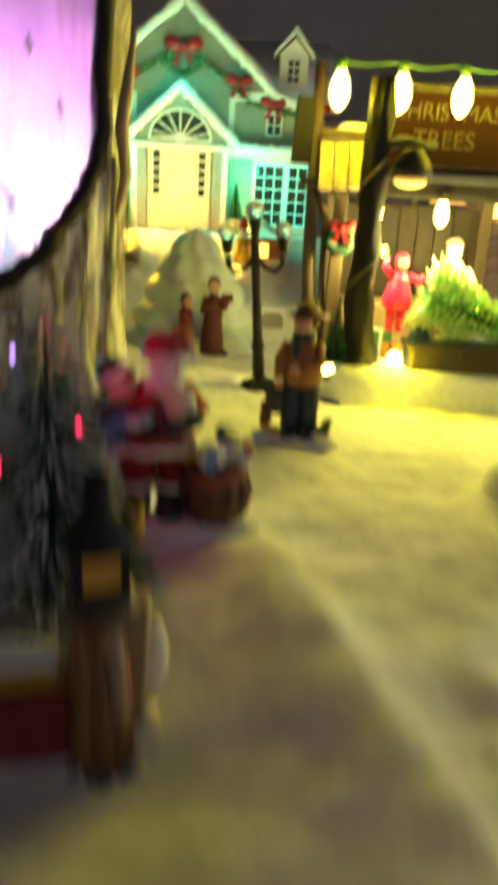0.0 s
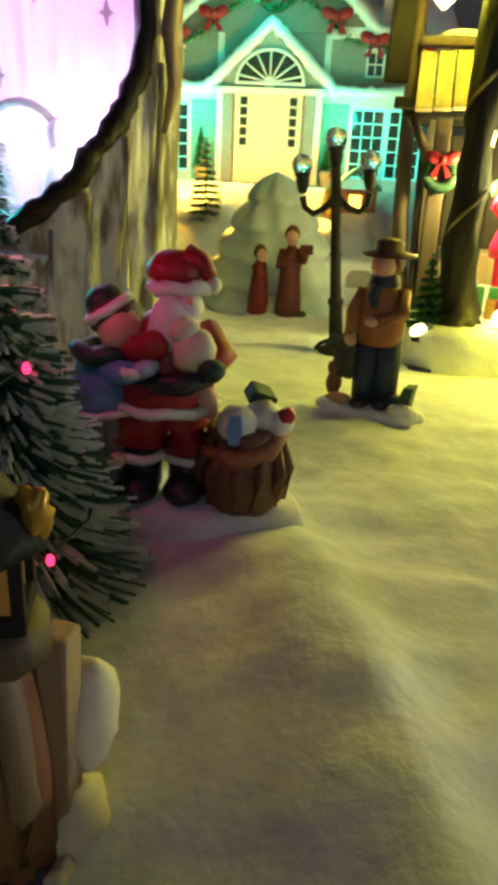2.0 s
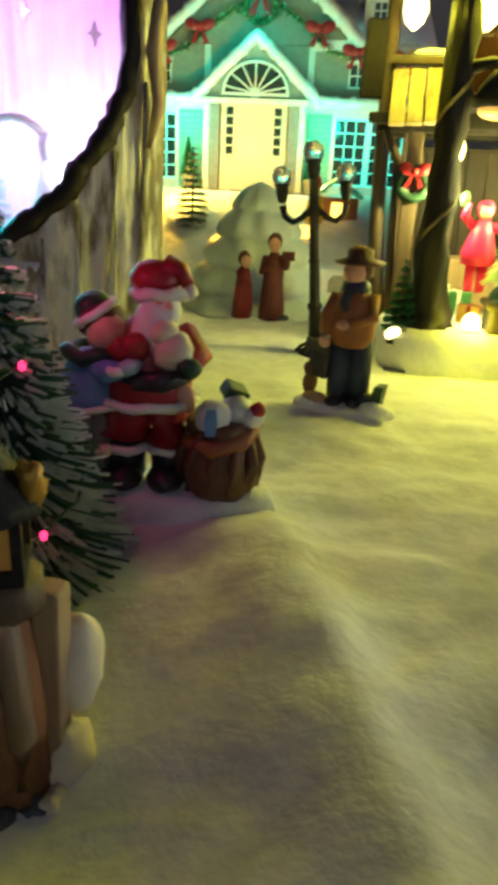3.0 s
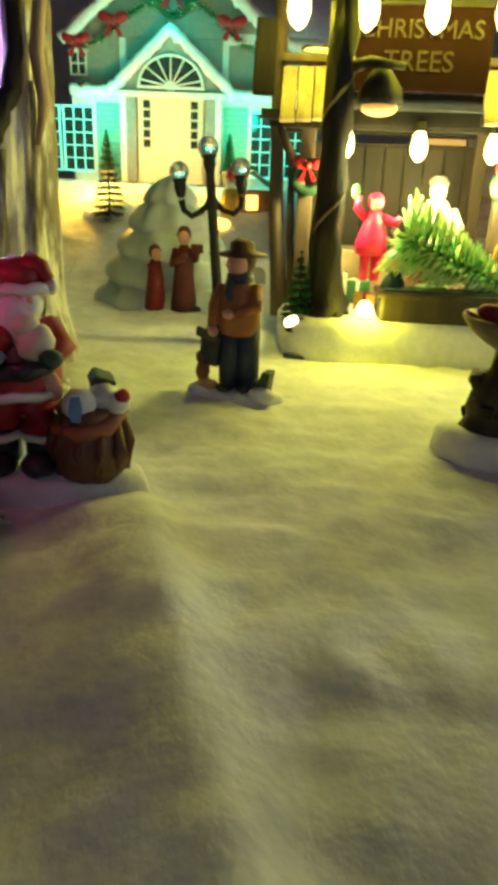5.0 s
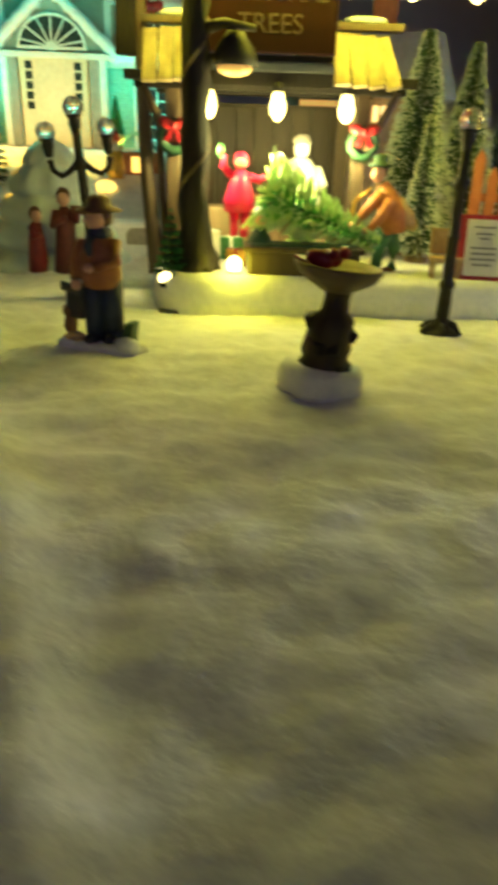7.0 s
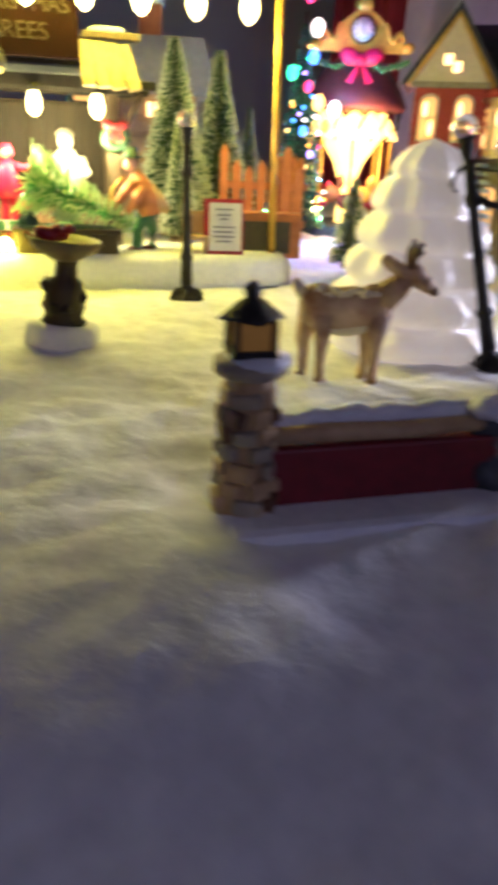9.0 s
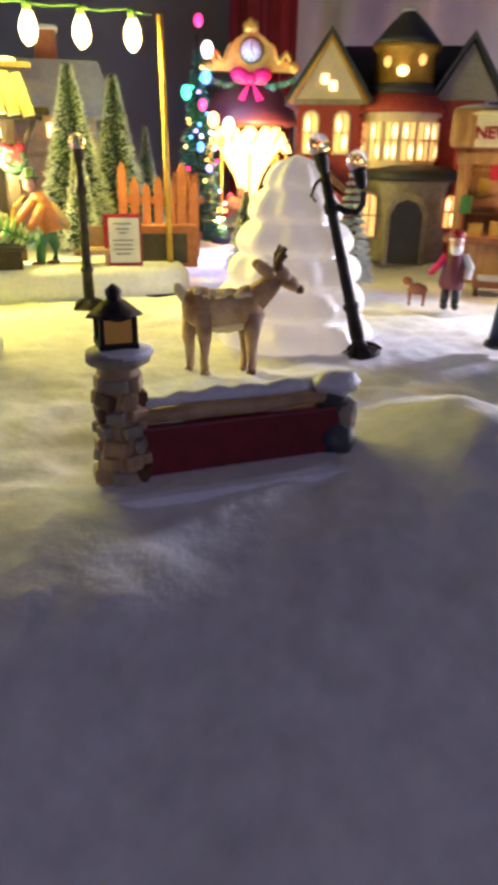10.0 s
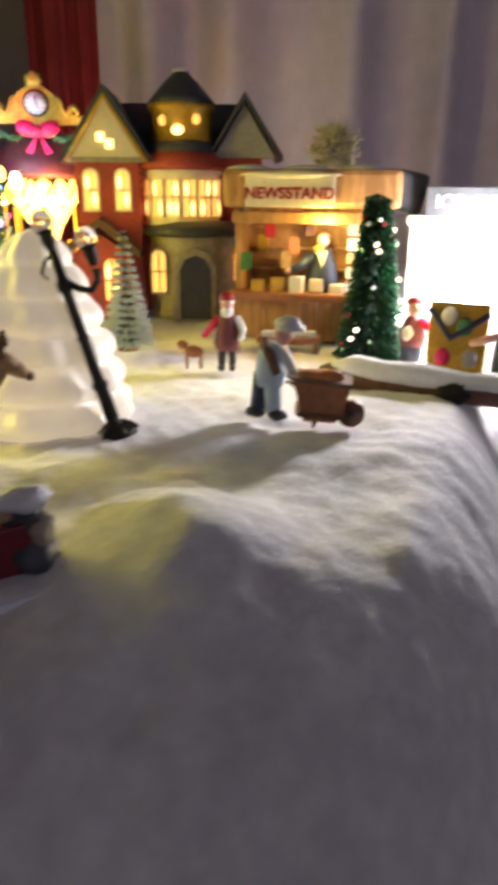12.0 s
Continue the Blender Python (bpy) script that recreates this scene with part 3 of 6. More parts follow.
        s.ball("navy", (x, -3, 5.5), (3.4, 5, 2.8))
    s.tube("blue", [(-15, -5, 41), (-10.5, -10, 39.4), (-6.6, -12, 41)], [3.6, 3.3, 2.6])
    s.lathe("white", [(2.6, -1.2), (3.2, 0), (2.6, 1.2)], (-7.0, -11.8, 41), 10)
    s.tube("paleblue", [(-6, -12, 41), (-3.4, -12, 42.4), (-1.6, -11, 43.6)], [2.3, 2.4, 1.4])
    s.ball("skin", (-11.6, -5, 49.6), (5.2, 5.2, 5.8))
    s.tube("darkgreen", [(-15.6 + 6.4 * math.cos(math.tau * k / 14), -3 + 6 * math.sin(math.tau * k / 14), 43.4 + 0.6 * math.sin(k * 1.7)) for k in range(15)], 2.3, 7)
    s.ball("maroon", (-13.4, -3, 52.4), (6.2, 6.0, 5.4), (0, -25, 0))
    s.tube("white", [(-14.5 + 4.6 * math.cos(math.tau * k / 14), -3 + 6.2 * math.sin(math.tau * k / 14), 54 + 3.2 * math.cos(math.tau * k / 14)) for k in range(15)], 1.3, 6)
    s.ball("darkgreen", (-15.6, -2.4, 55.6), (4.8, 4.8, 3.8), (0, -25, 0))
    s.ball("cream", (-12.0, -10, 17), 2.1)
    # sack with gathered folds, toys on top
    s.lathe("brown", [(8.5, 4), (11, 8), (11.6, 14), (10.2, 19), (8.4, 23), (9.6, 26), (8, 27)], (18, -3, 0), 22, 0.3, 3)
    for k in range(7):
        a = 3.4 + k * 0.55
        s.tube("brown", [(18 + 10.4 * math.cos(a), -3 + 10.4 * math.sin(a), 7), (18 + 11.2 * math.cos(a + 0.1), -3 + 11.2 * math.sin(a + 0.1), 15), (18 + 8.6 * math.cos(a + 0.25), -3 + 8.6 * math.sin(a + 0.25), 24)], [1.2, 1.9, 1.4], 6)
    s.tube("rust", [(9, -8, 21), (17, -13, 20), (24, -10, 22), (28, -4, 26)], [1.8, 2.6, 2.8, 2.0])
    s.ball("white", (16.6, -8, 28), 4.9, seg=18)
    s.slab("blue", [(15.0, 24.4), (17.6, 24.0), (18.2, 28), (17.6, 32), (15.2, 31.8), (14.6, 28)], -13.2, -11.8)
    s.ball("white", (22.4, -4.5, 29), (5, 4.6, 4.4))
    s.ball("white", (26.4, -6, 28), (3.6, 3.4, 3.8))
    s.ball("red", (28, -7, 30.4), 2.3)
    s.box("darkgreen", (21.6, -1, 33.4), (6.4, 6, 4.4), (20, 25, 30), 1)
    for v in set(s.bm.verts) - foot:
        v.co = Vector((v.co.x * 0.97, v.co.y, 2.6 + v.co.z * 0.925))


figurine("santa_figurine", pose(-0.0165, 0.214, 0.0, 0, 0, 8), santa_group, "red-coated santa figurine hugging a child beside a toy sack")


def man_figure(s):
    disc(s, 19, 10, 3.2, seed=4)
    for x, y in ((-4, 0), (4, 2)):
        s.rod("navy", (x, y, 3), (x * 0.9, y * 0.6, 30), 4.4, 5.2)
        s.ball("black", (x, y - 3, 4), (3.6, 5.5, 3))
    s.lathe("rust", [(7.4, 27), (8.6, 31), (8.4, 40), (7.4, 46), (3.6, 50)], (0, 0, 0), 18, 0.12)
    s.tube("rust", [(-6.4, -1, 46), (-9.4, -3, 38), (-8.6, -6, 31)], [3.1, 3.0, 2.5])
    s.tube("rust", [(6.6, 0, 46), (8.8, -4, 39), (1, -9, 36)], [3.2, 3.1, 2.4])
    s.ball("skin", (-1, -9.6, 36), (2.6, 2, 2))
    s.ball("skin", (-8.6, -7, 28.4), 2.3)
    s.lathe("navy", [(4, 46), (6.0, 48), (5.2, 51), (3.6, 52)], (0, 0, 0), 14, 0.12)
    s.tube("navy", [(-1, -5.5, 48), (-1.6, -8, 44), (-0.6, -8.6, 41)], [2.4, 2.2, 1.2])
    s.ball("skin", (-0.6, -1.6, 55), (4.4, 4.6, 5.4))
    s.ball("skin", (-3.2, -5.2, 54.6), 1.0)
    s.ball("brown", (1.4, 1.0, 56), (4.4, 4.2, 4.6))
    s.lathe("brown", [(9.8, 58.0), (10.2, 58.8), (5.4, 60), (4.9, 63), (2.6, 64.2)], (0.4, 0, 0), 22, 0.14, 2)
    s.box("black", (-11, -3, 20), (8.6, 5, 14), (0, 6, 0), 1.4)
    s.box("black", (-11.8, -5.4, 26), (10, 1.6, 4), (10, 14, 0), 0.6)
    s.tube("black", [(-13.5, -3, 27), (-11, -4, 31), (-8, -3, 27)], 0.7)
    s.slab("darkgreen", [(9, 3), (14.5, 3), (16, 13), (12.6, 13)], -5, 2)
    s.ball("navy", (9, -1, 6), (4.6, 3.6, 2.8))
    # little dog at his feet
    s.ball("brown", (-15, -2, 10), (3, 3.4, 6))
    s.ball("brown", (-15, -4, 16), (2.4, 3, 2.6))
    s.ball("tan", (-12, -5, 5), (5, 3, 2.4))
    s.ball("snow", (13, -5, 3), (6, 4.5, 4))
    s.ball("snow", (-15, -4, 2), (6, 5, 3.4))


figurine("man_figurine", pose(0.0318, 0.316, 0.0, 0, 0, -16), man_figure, "man figurine in rust-brown coat and brown hat")


def carolers(s):
    disc(s, 23, 9, 2, seed=7)
    s.lathe("maroon", [(9, 2), (8, 12), (6.6, 26), (6.5, 33), (4, 42), (2, 45)], (6, 0, 0), 16, 0.08)
    s.ball("skin", (6, -2, 49), (4, 4.2, 5))
    s.ball("brown", (6, 0, 51), (4.8, 4.6, 5.2))
    s.tube("maroon", [(1, 0, 41), (-1, -5, 33), (8, -8, 38)], [2.8, 2.8, 2.2])
    s.tube("maroon", [(10, 0, 41), (14, -5, 36), (15, -8, 41)], [2.8, 2.6, 2.2])
    s.box("maroon", (15, -9, 43), (8, 1.6, 6), (30, 0, 0), 0.3)
    s.ball("black", (13, -4, 3.5), (5, 3, 2.4))
    s.lathe("darkred", [(7, 2), (6.5, 12), (5.2, 24), (3.5, 33), (2, 35)], (-13, 0, 0), 16, 0.08)
    s.ball("skin", (-12, -2, 38), (3.4, 3.6, 4))
    s.ball("brown", (-13, 0, 39.5), (4.2, 4.2, 4.6))
    s.tube("darkred", [(-16, 0, 31), (-14, -6, 25), (-9, -7, 27)], [2.4, 2.4, 1.8])


figurine("carol_singers_figurine", pose(-0.030, 0.494, 0.0, 0, 0, 6), carolers, "two carol singer figurines in dark red coats")


def wheelbarrow_boy(s):
    for x, y in ((-6, 3), (2, -1)):
        s.rod("paleblue" if x > 0 else "navy", (x, y, 4), (x * 0.6, y, 22), 4, 4.6)
        s.ball("black", (x + (-1 if x < 0 else 2), y - 2, 3), (5, 4, 3))
    s.lathe("paleblue", [(6.5, 17), (7, 23), (6.5, 31), (4.5, 37), (2, 38)], (0, 0, 0), 16, 0.08)
    s.tube("brown", [(-3, 1, 37), (0, -5, 33), (4, -7, 24)], [3, 2.8, 2])
    s.tube("white", [(5, 0, 35), (9, -4, 29), (12, -6, 22)], [2.8, 2.6, 2])
    s.ball("skin", (6, -3, 42), (4.6, 4.6, 5))
    s.ball("white", (8, -3, 47), (6.4, 5.6, 3.8))
    s.lathe("white", [(7, -0.8), (7.6, 0), (7, 0.8)], (9, -3, 45), 14)
    s.slab("rust", [(11, 24), (38, 21), (35, 6), (31, 3), (17, 4)], -13, 3)
    s.slab("brown", [(12.5, 8), (36, 7), (35.4, 5), (14.5, 5.6)], -14, 4)
    s.slab("brown", [(10, 25), (39, 22), (38.6, 20), (10.6, 22.6)], -14, 4)
    s.rock("orange", (24, -5, 23), (11.5, 7, 4), 2.2, 0.3)
    s.rod("brown", (8, -10, 22), (34, -10, 10), 1)
    s.rod("brown", (8, 0, 22), (34, 0, 10), 1)
    s.rod("brown", (39, -7.5, 6), (39, -2.5, 6), 6.4, seg=18)
    s.rod("black", (39, -8, 6), (39, -2, 6), 2, seg=10)
    s.rod("brown", (22, -10, 9), (22, -10, 0), 1)


figurine("wheelbarrow_boy_figurine", pose(0.388, 0.190, 0.001, 0, 0, -38) @ Matrix.Scale(1.06, 4), wheelbarrow_boy, "boy figurine in pale overalls pushing a brown wheelbarrow")


def walker(s):
    for x in (-3, 3):
        s.rod("black", (x, 0, 2), (x, 0, 14), 2.2, 2.6)
        s.ball("black", (x, -2, 2), (2.4, 4, 2))
    s.lathe("maroon", [(7, 12), (7.5, 16), (6, 25), (4.5, 31), (2, 33)], (0, 0, 0), 14, 0.1)
    s.tube("pink", [(-5, 0, 30), (-9, -3, 25), (-13, -3, 20)], [2.4, 2.2, 1.7])
    s.tube("white", [(5, 0, 30), (9, -3, 24), (8, -4, 18)], [2.6, 2.4, 2.2])
    s.ball("skin", (0, -2, 37), (3.6, 3.6, 4))
    s.ball("white", (0, -3.4, 34), (3.6, 2.6, 3.4))
    s.ball("red", (0, 0, 41), (4.2, 4, 3.4))
    s.lathe("white", [(3.8, -0.8), (4.4, 0), (3.8, 0.8)], (0, -0.5, 39), 14)
    s.ball("rust", (-19, -2, 11), (6, 3, 3.4))
    s.ball("rust", (-25, -2, 15), (3, 2.4, 2.6))
    for x in (-23, -15):
        s.rod("rust", (x, -2, 10), (x, -2, 1), 1.1, 0.9)


figurine("santa_with_dog_figurine", pose(0.416, 0.284, 0.003, 0, 0, -30) @ Matrix.Scale(1.12, 4), walker, "small red santa figurine walking a brown dog")


def deer_figure(s):
    s.ball("deer", (0, 0, 28), (16, 7.6, 8.6), (0, -4, 0), 18)
    s.ball("deer", (-10, 0, 29), (8, 7.4, 8.8))
    s.ball("deer", (10, 0, 29), (8, 7, 8.8))
    s.ball("cream", (0, 0, 23), (13, 5.6, 5.2))
    for x, y, d in ((-13, 3.6, -2), (-9, -3.6, 1), (9, 3.4, 1), (13, -3.4, -1)):
        s.tube("deer", [(x, y, 27), (x + d, y, 15), (x + d * 0.5, y, 3), (x + d, y, 0)], [4.6, 2.8, 2.0, 2.4])
    s.tube("deer", [(12, 0, 31), (19, 0, 37), (22, 0, 41)], [6.6, 5.0, 4.2])
    s.ball("deer", (24, 0, 42), (5.6, 4.2, 4.4), (0, 20, 0))
    s.tube("deer", [(25, 0, 41.5), (30, 0, 38), (32, 0, 36.5)], [3.7, 2.8, 2.2])
    s.ball("brown", (32.6, 0, 36.2), 2.0)
    for y in (-1, 1):
        s.ball("deer", (17, 5 * y, 45), (4.8, 1.6, 2.6), (0, 30, 20 * y))
        s.tube("brown", [(23, 2.0 * y, 45), (23, 3.6 * y, 50), (25, 4.8 * y, 54)], [1.8, 1.5, 1.0])
        s.tube("brown", [(23, 3.2 * y, 48), (26, 3.8 * y, 51)], [1.2, 0.8])
    s.ball("cream", (-18, 0, 35), (2.4, 2, 4.6), (0, -30, 0))
    rnd = random.Random(4)
    for k in range(16):
        x = rnd.uniform(-13, 12)
        a = rnd.uniform(0.5, 2.6)
        s.ball("cream", (x, -7.3 * math.cos(a - 1.57) * 0.98, 28.6 + 8.2 * math.sin(a)), (1.7, 0.9, 1.3), seg=8)


figurine("deer_figurine", pose(0.236, 0.203, -0.001, 0, 0, -12) @ Matrix.Scale(1.06, 4), deer_figure, "brown deer figurine standing in the snow", "deer")

stacked_tree((-0.043, 0.545, -0.006), 92, 52, "pt", "milky plastic fir tree with ribbed tiers, unlit", 5, 0.62)
stacked_tree((0.292, 0.255, -0.002), 96, 42, "wt", "white glowing plastic fir tree with ribbed tiers")

# bristle trees
brush_tree((-0.039, 0.176, 0.0), 76, 29, 2300, 1, "frosted green bottle brush tree beside the santa", thick=0.44, rings=13, tips=0.38, frosted=0.66)
brush_tree((-0.115, 0.640, 0.028), 82, 22, 1500, 2, "dark green bottle brush tree in the yard", tips=0.15, rings=15)
brush_tree((0.207, 0.500, 0.020), 134, 36, 4200, 3, "tall green bottle brush tree with frosted tips", tips=0.18)
brush_tree((0.243, 0.515, 0.020), 130, 31, 3600, 4, "tall narrow bottle brush tree with frosted tips", tips=0.18)
brush_tree((0.272, 0.535, 0.018), 96, 18, 1600, 5, "small green bottle brush tree behind the fence", tips=0.2)
brush_tree((0.206, 0.466, 0.020), 86, 17, 1600, 11, "green bottle brush tree at the stand", tips=0.25)
brush_tree((0.375, 0.350, 0.009), 78, 19, 2200, 6, "snowy green bottle brush tree near the brick house", tips=0.55, rings=15)
brush_tree((0.330, 0.440, 0.006), 62, 19, 1200, 7, "dark green bottle brush tree near the carousel", tips=0.2)
brush_tree((0.352, 0.430, 0.006), 70, 20, 1400, 8, "dark green bottle brush tree near the carousel", tips=0.2)

near_lights = thing("fairy_lights", "thin wire of pink fairy lights on the near tree", "fairy lights", pose(-0.040, 0.172, 0.0))
one("wire", near_lights, "tube", "darkgreen", [((24 - k * 0.9) * math.cos(k * 0.55 + 4), (24 - k * 0.9) * math.sin(k * 0.55 + 4), 10 + k * 2.6) for k in range(24)], 0.35, seg=5)
for k in range(0, 24, 3):
    one("bulb", near_lights, "ball", ("f_red", "f_violet")[(k // 3) % 4 == 3], ((25 - k * 0.9) * math.cos(k * 0.55 + 4), (25 - k * 0.9) * math.sin(k * 0.55 + 4), 10 + k * 2.6), (0.8, 0.8, 1.1), seg=8, label="small pink fairy bulb")


# ---- the white house ----
def gable(s, m, x0, x1, z0, z1, y0, y1):
    s.slab(m, [(x0, z0), (x1, z0), ((x0 + x1) / 2, z1)], y0, y1)


def snow_band(name, parent, pts, r, m="snow", sag=0.25):
    """A lumpy line of snow along an edge."""
    s = Shape()
    rnd = random.Random(len(pts) * 7 + int(pts[0][0]))
    out = []
    for a, b in zip(pts, pts[1:]):
        a, b = Vector(a), Vector(b)
        n = max(2, int((b - a).length / 4))
        for k in range(n):
            out.append(a.lerp(b, k / n) + Vector((0, 0, rnd.uniform(-sag, sag) * r)))
    out.append(Vector(pts[-1]))
    s.tube(m, out, [r * rnd.uniform(0.85, 1.15) for _ in out], 10)
    return s.done(name, parent, "lumpy white snow")


def window(parent, x, z, w, h, y, cols, rows, frame_m, pane_m, name="window"):
    f = one(name, parent, "box", pane_m, (x, y - 0.2, z), (w, 1.2, h))
    t = 1.0
    for k in range(cols + 1):
        one("bar", f, "box", frame_m, (x - w / 2 + w * k / cols, y - 1.2, z), (t if 0 < k < cols else 1.7, 1.6, h + 1.5))
    for k in range(rows + 1):
        one("bar", f, "box", frame_m, (x, y - 1.3, z - h / 2 + h * k / rows), (w + 1.5, 1.6, t if 0 < k < rows else 1.7))
    return f


def bow(parent, x, y, z, r, name="bow", m="red"):
    s = Shape()
    for k in (-1, 1):
        s.ball(m, (x + k * r * 0.6, y, z + r * 0.15), (r * 0.62, r * 0.3, r * 0.42), (0, -20 * k, 0))
        s.slab(m, [(x, z), (x + k * r * 0.35, z - r * 1.2), (x + k * r * 0.75, z - r * 1.05)], y - r * 0.12, y + r * 0.12)
    s.ball(m, (x, y - r * 0.15, z), r * 0.3)
    return s.done(name, parent, "red ribbon bow")


def garland(parent, pts, r, seed, name="garland"):
    s = Shape()
    rnd = random.Random(seed)
    for a, b in zip(pts, pts[1:]):
        a, b = Vector(a), Vector(b)
        n = int((b - a).length / 1.6)
        for k in range(n):
            p = a.lerp(b, k / n)
            for _ in range(6):
                d = Vector((rnd.gauss(0, 1), rnd.gauss(0, 1), rnd.gauss(0, 1))).normalized() * r
                s.rod(rnd.choice(("tinsel", "green", "tinsel")), p, p + d, 0.7, 0.15, seg=4)
    return s.done(name, parent, "green tinsel garland")


house = thing("white_house", "white two-storey house with snowy roof, garlands and green light", "house", pose(-0.086, 0.765, 0.078, 0, 0, 2.5))
H = Shape()
H.box("white", (22, 45, 38), (240, 90, 80))
H.box("siding", (22, 55, 105), (236, 80, 56))
H.done("wall", house)
# porch block with door
one("porch_wall", house, "box", "cream", (0, 2, 38), (96, 16, 80), label="cream porch front")
one("porch_floor", house, "box", "brown", (0, -14, -3), (118, 30, 6), label="brown porch floor", bevel=1)
door = one("door", house, "box", "cream", (0, -8.6, 38.5), (62, 3.2, 77), label="cream double door")
for sx in (-1, 1):
    for k in range(5):
        one("pane", door, "box", "pane", (sx * 23, -10.6, 36 + k * 8.6), (6.4, 1.2, 6.6))
    one("pilaster", house, "box", "grey", (sx * 38, -8.5, 38), (9, 4, 76), bevel=0.6)
    one("corner_post", house, "box", "white", (sx * 46, -8.5, 39), (6, 4.4, 80), bevel=0.6)
one("lintel", house, "box", "white", (0, -10, 79), (104, 8, 5), bevel=0.8)
P = Shape()
gable(P, "siding", -52, 52, 80, 128, -7, 20)
P.done("porch_gable", house, "grey porch gable")
F = Shape()
F.slab("pane", [(30 * math.cos(math.pi * k / 16), 86 + 26 * math.sin(math.pi * k / 16)) for k in range(17)], -9, -7)
fan = F.done("fan_window", house, "half-round fan window")
for k in range(7):
    a = math.pi * (k + 0.5) / 7
    one("ray", fan, "rod", "white", (6 * math.cos(a), -9.6, 86 + 5 * math.sin(a)), (30 * math.cos(a), -9.6, 86 + 26 * math.sin(a)), 0.9, seg=6)
one("rim", fan, "tube", "white", [(30.5 * math.cos(math.pi * k / 16), -9.6, 86 + 26.5 * math.sin(math.pi * k / 16)) for k in range(17)], 1.4, seg=6)
one("sill", fan, "box", "white", (0, -9.8, 85), (64, 3, 2.6))
one("hub", fan, "ball", "white", (0, -9.6, 86), (6, 1.2, 5))
snow_band("porch_roof_snow", house, [(-62, -6, 78), (-30, -8, 108), (0, -8, 134), (30, -8, 108), (62, -6, 78)], 5.5)
R = Shape()
R.slab("snow", [(-60, 80), (0, 132), (60, 80), (60, 84), (0, 137), (-60, 84)], -8, 40)
R.done("porch_roof", house, "snow-covered porch roof")
for sx in (-1, 1):
    x0 = sx * 70
    one("shutter", house, "box", "teal_shutter", (sx * 62, -1.8, 36), (24, 3.4, 70), bevel=0.6, label="teal slatted panel")
    for k in range(14):
        one("slat", house, "box", "teal_shutter", (sx * 62, -3.8, 6 + k * 4.7), (20, 1.4, 2.2), (25, 0, 0))
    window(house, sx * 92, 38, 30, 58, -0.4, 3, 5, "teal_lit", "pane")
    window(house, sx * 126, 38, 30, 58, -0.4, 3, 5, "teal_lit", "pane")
    one("corner_board", house, "box", "white", (sx * 76 , -1.4, 40), (4, 3, 82))
snow_band("eave_snow_east", house, [(52, -5, 81), (100, -5, 81), (142, -4, 81)], 5)
snow_band("eave_snow_west", house, [(-98, -5, 81), (-52, -5, 81)], 5)
E1 = Shape()
for x0, x1 in ((-99, -50), (50, 142)):
    E1.slab("snow", [(x0, 80), (x1, 80), (x1, 84), (x0, 84)], -6, 20)
E1.done("lower_roof", house, "snow-covered lower roof")
# upper storey
for sx in (-1, 1):
    w = window(house, sx * 94, 106, 15, 20, 14.4, 2, 2, "white", "pane", "dormer_window")
    one("arch", w, "lathe", "white", [(0.5, -1), (10, -1), (10, 1), (0.5, 1)], (sx * 94, 13, 117), 16)
    one("pillar", house, "box", "white", (sx * 50, 13.5, 104), (6, 5, 50), bevel=0.6)
U = Shape()
gable(U, "siding", -92, 92, 130, 208, 12, 90)
U.done("upper_gable", house, "grey upper gable")
UR = Shape()
UR.slab("snow", [(-104, 124), (0, 212), (104, 124), (104, 131), (0, 220), (-104, 131)], 4, 96)
UR.done("upper_roof", house, "snow-covered steep roof")
snow_band("upper_roof_snow", house, [(-108, 6, 127), (-96, 4, 132), (0, 4, 214), (96, 4, 132), (110, 6, 127), (150, 8, 126)], 6)
MR = Shape()
vs = [MR.bm.verts.new(v) for v in ((50, 4, 126), (166, 4, 126), (150, 60, 192), (50, 60, 192), (50, 110, 126), (166, 110, 126))]
MR._set([MR.bm.faces.new([vs[i] for i in f]) for f in ((0, 1, 2, 3), (1, 5, 2), (3, 2, 5, 4), (0, 3, 4), (0, 4, 5, 1))], "snow")
MR.done("main_roof", house, "snow-covered main roof")
D = Shape()
D.slab("white", [(96, 136), (124, 136), (124, 172), (110, 186), (96, 172)], 14, 50)
dor = D.done("roof_dormer", house, "white roof dormer")
one("dormer_roof", dor, "slab", "snow", [(90, 168), (110, 190), (130, 168), (130, 172), (110, 196), (90, 172)], 10, 55)
window(house, 110, 156, 13, 22, 13.4, 2, 3, "white", "pane", "dormer_window")
one("wreath", house, "tube", "green", [(14 * math.cos(math.tau * k / 20), 9, 162 + 14 * math.sin(math.tau * k / 20)) for k in range(21)], 3.4, label="green wreath on the gable")
bow(house, 0, 4, 170, 16)
garland(house, [(-96, 8, 118), (-70, 6, 126), (-40, 5, 148), (-16, 5, 162)], 5.5, 1)
garland(house, [(16, 5, 162), (40, 5, 148), (66, 6, 126), (96, 8, 118), (130, 8, 114)], 5.5, 2)
garland(house, [(-20, 4, 156), (0, 4, 148), (20, 4, 156)], 5.5, 3)
for x, z in ((-56, 142), (56, 142), (92, 124), (-92, 124), (136, 120)):
    bow(house, x, 2, z, 12)
for sx in (-1, 1):
    pot = thing("potted_topiary", "small cone topiary in a tan pot by the door", "plant", pose(-0.086 + sx * 0.060, 0.742, 0.078))
    one("pot", pot, "lathe", "tan", [(5, -3), (6.5, 8), (7.4, 9), (7.4, 13), (5, 13)], seg=16)
    bristles("crown", pot, "green", "green", 46, 8.5, 700, 30 + sx, z0=12, thick=0.6)
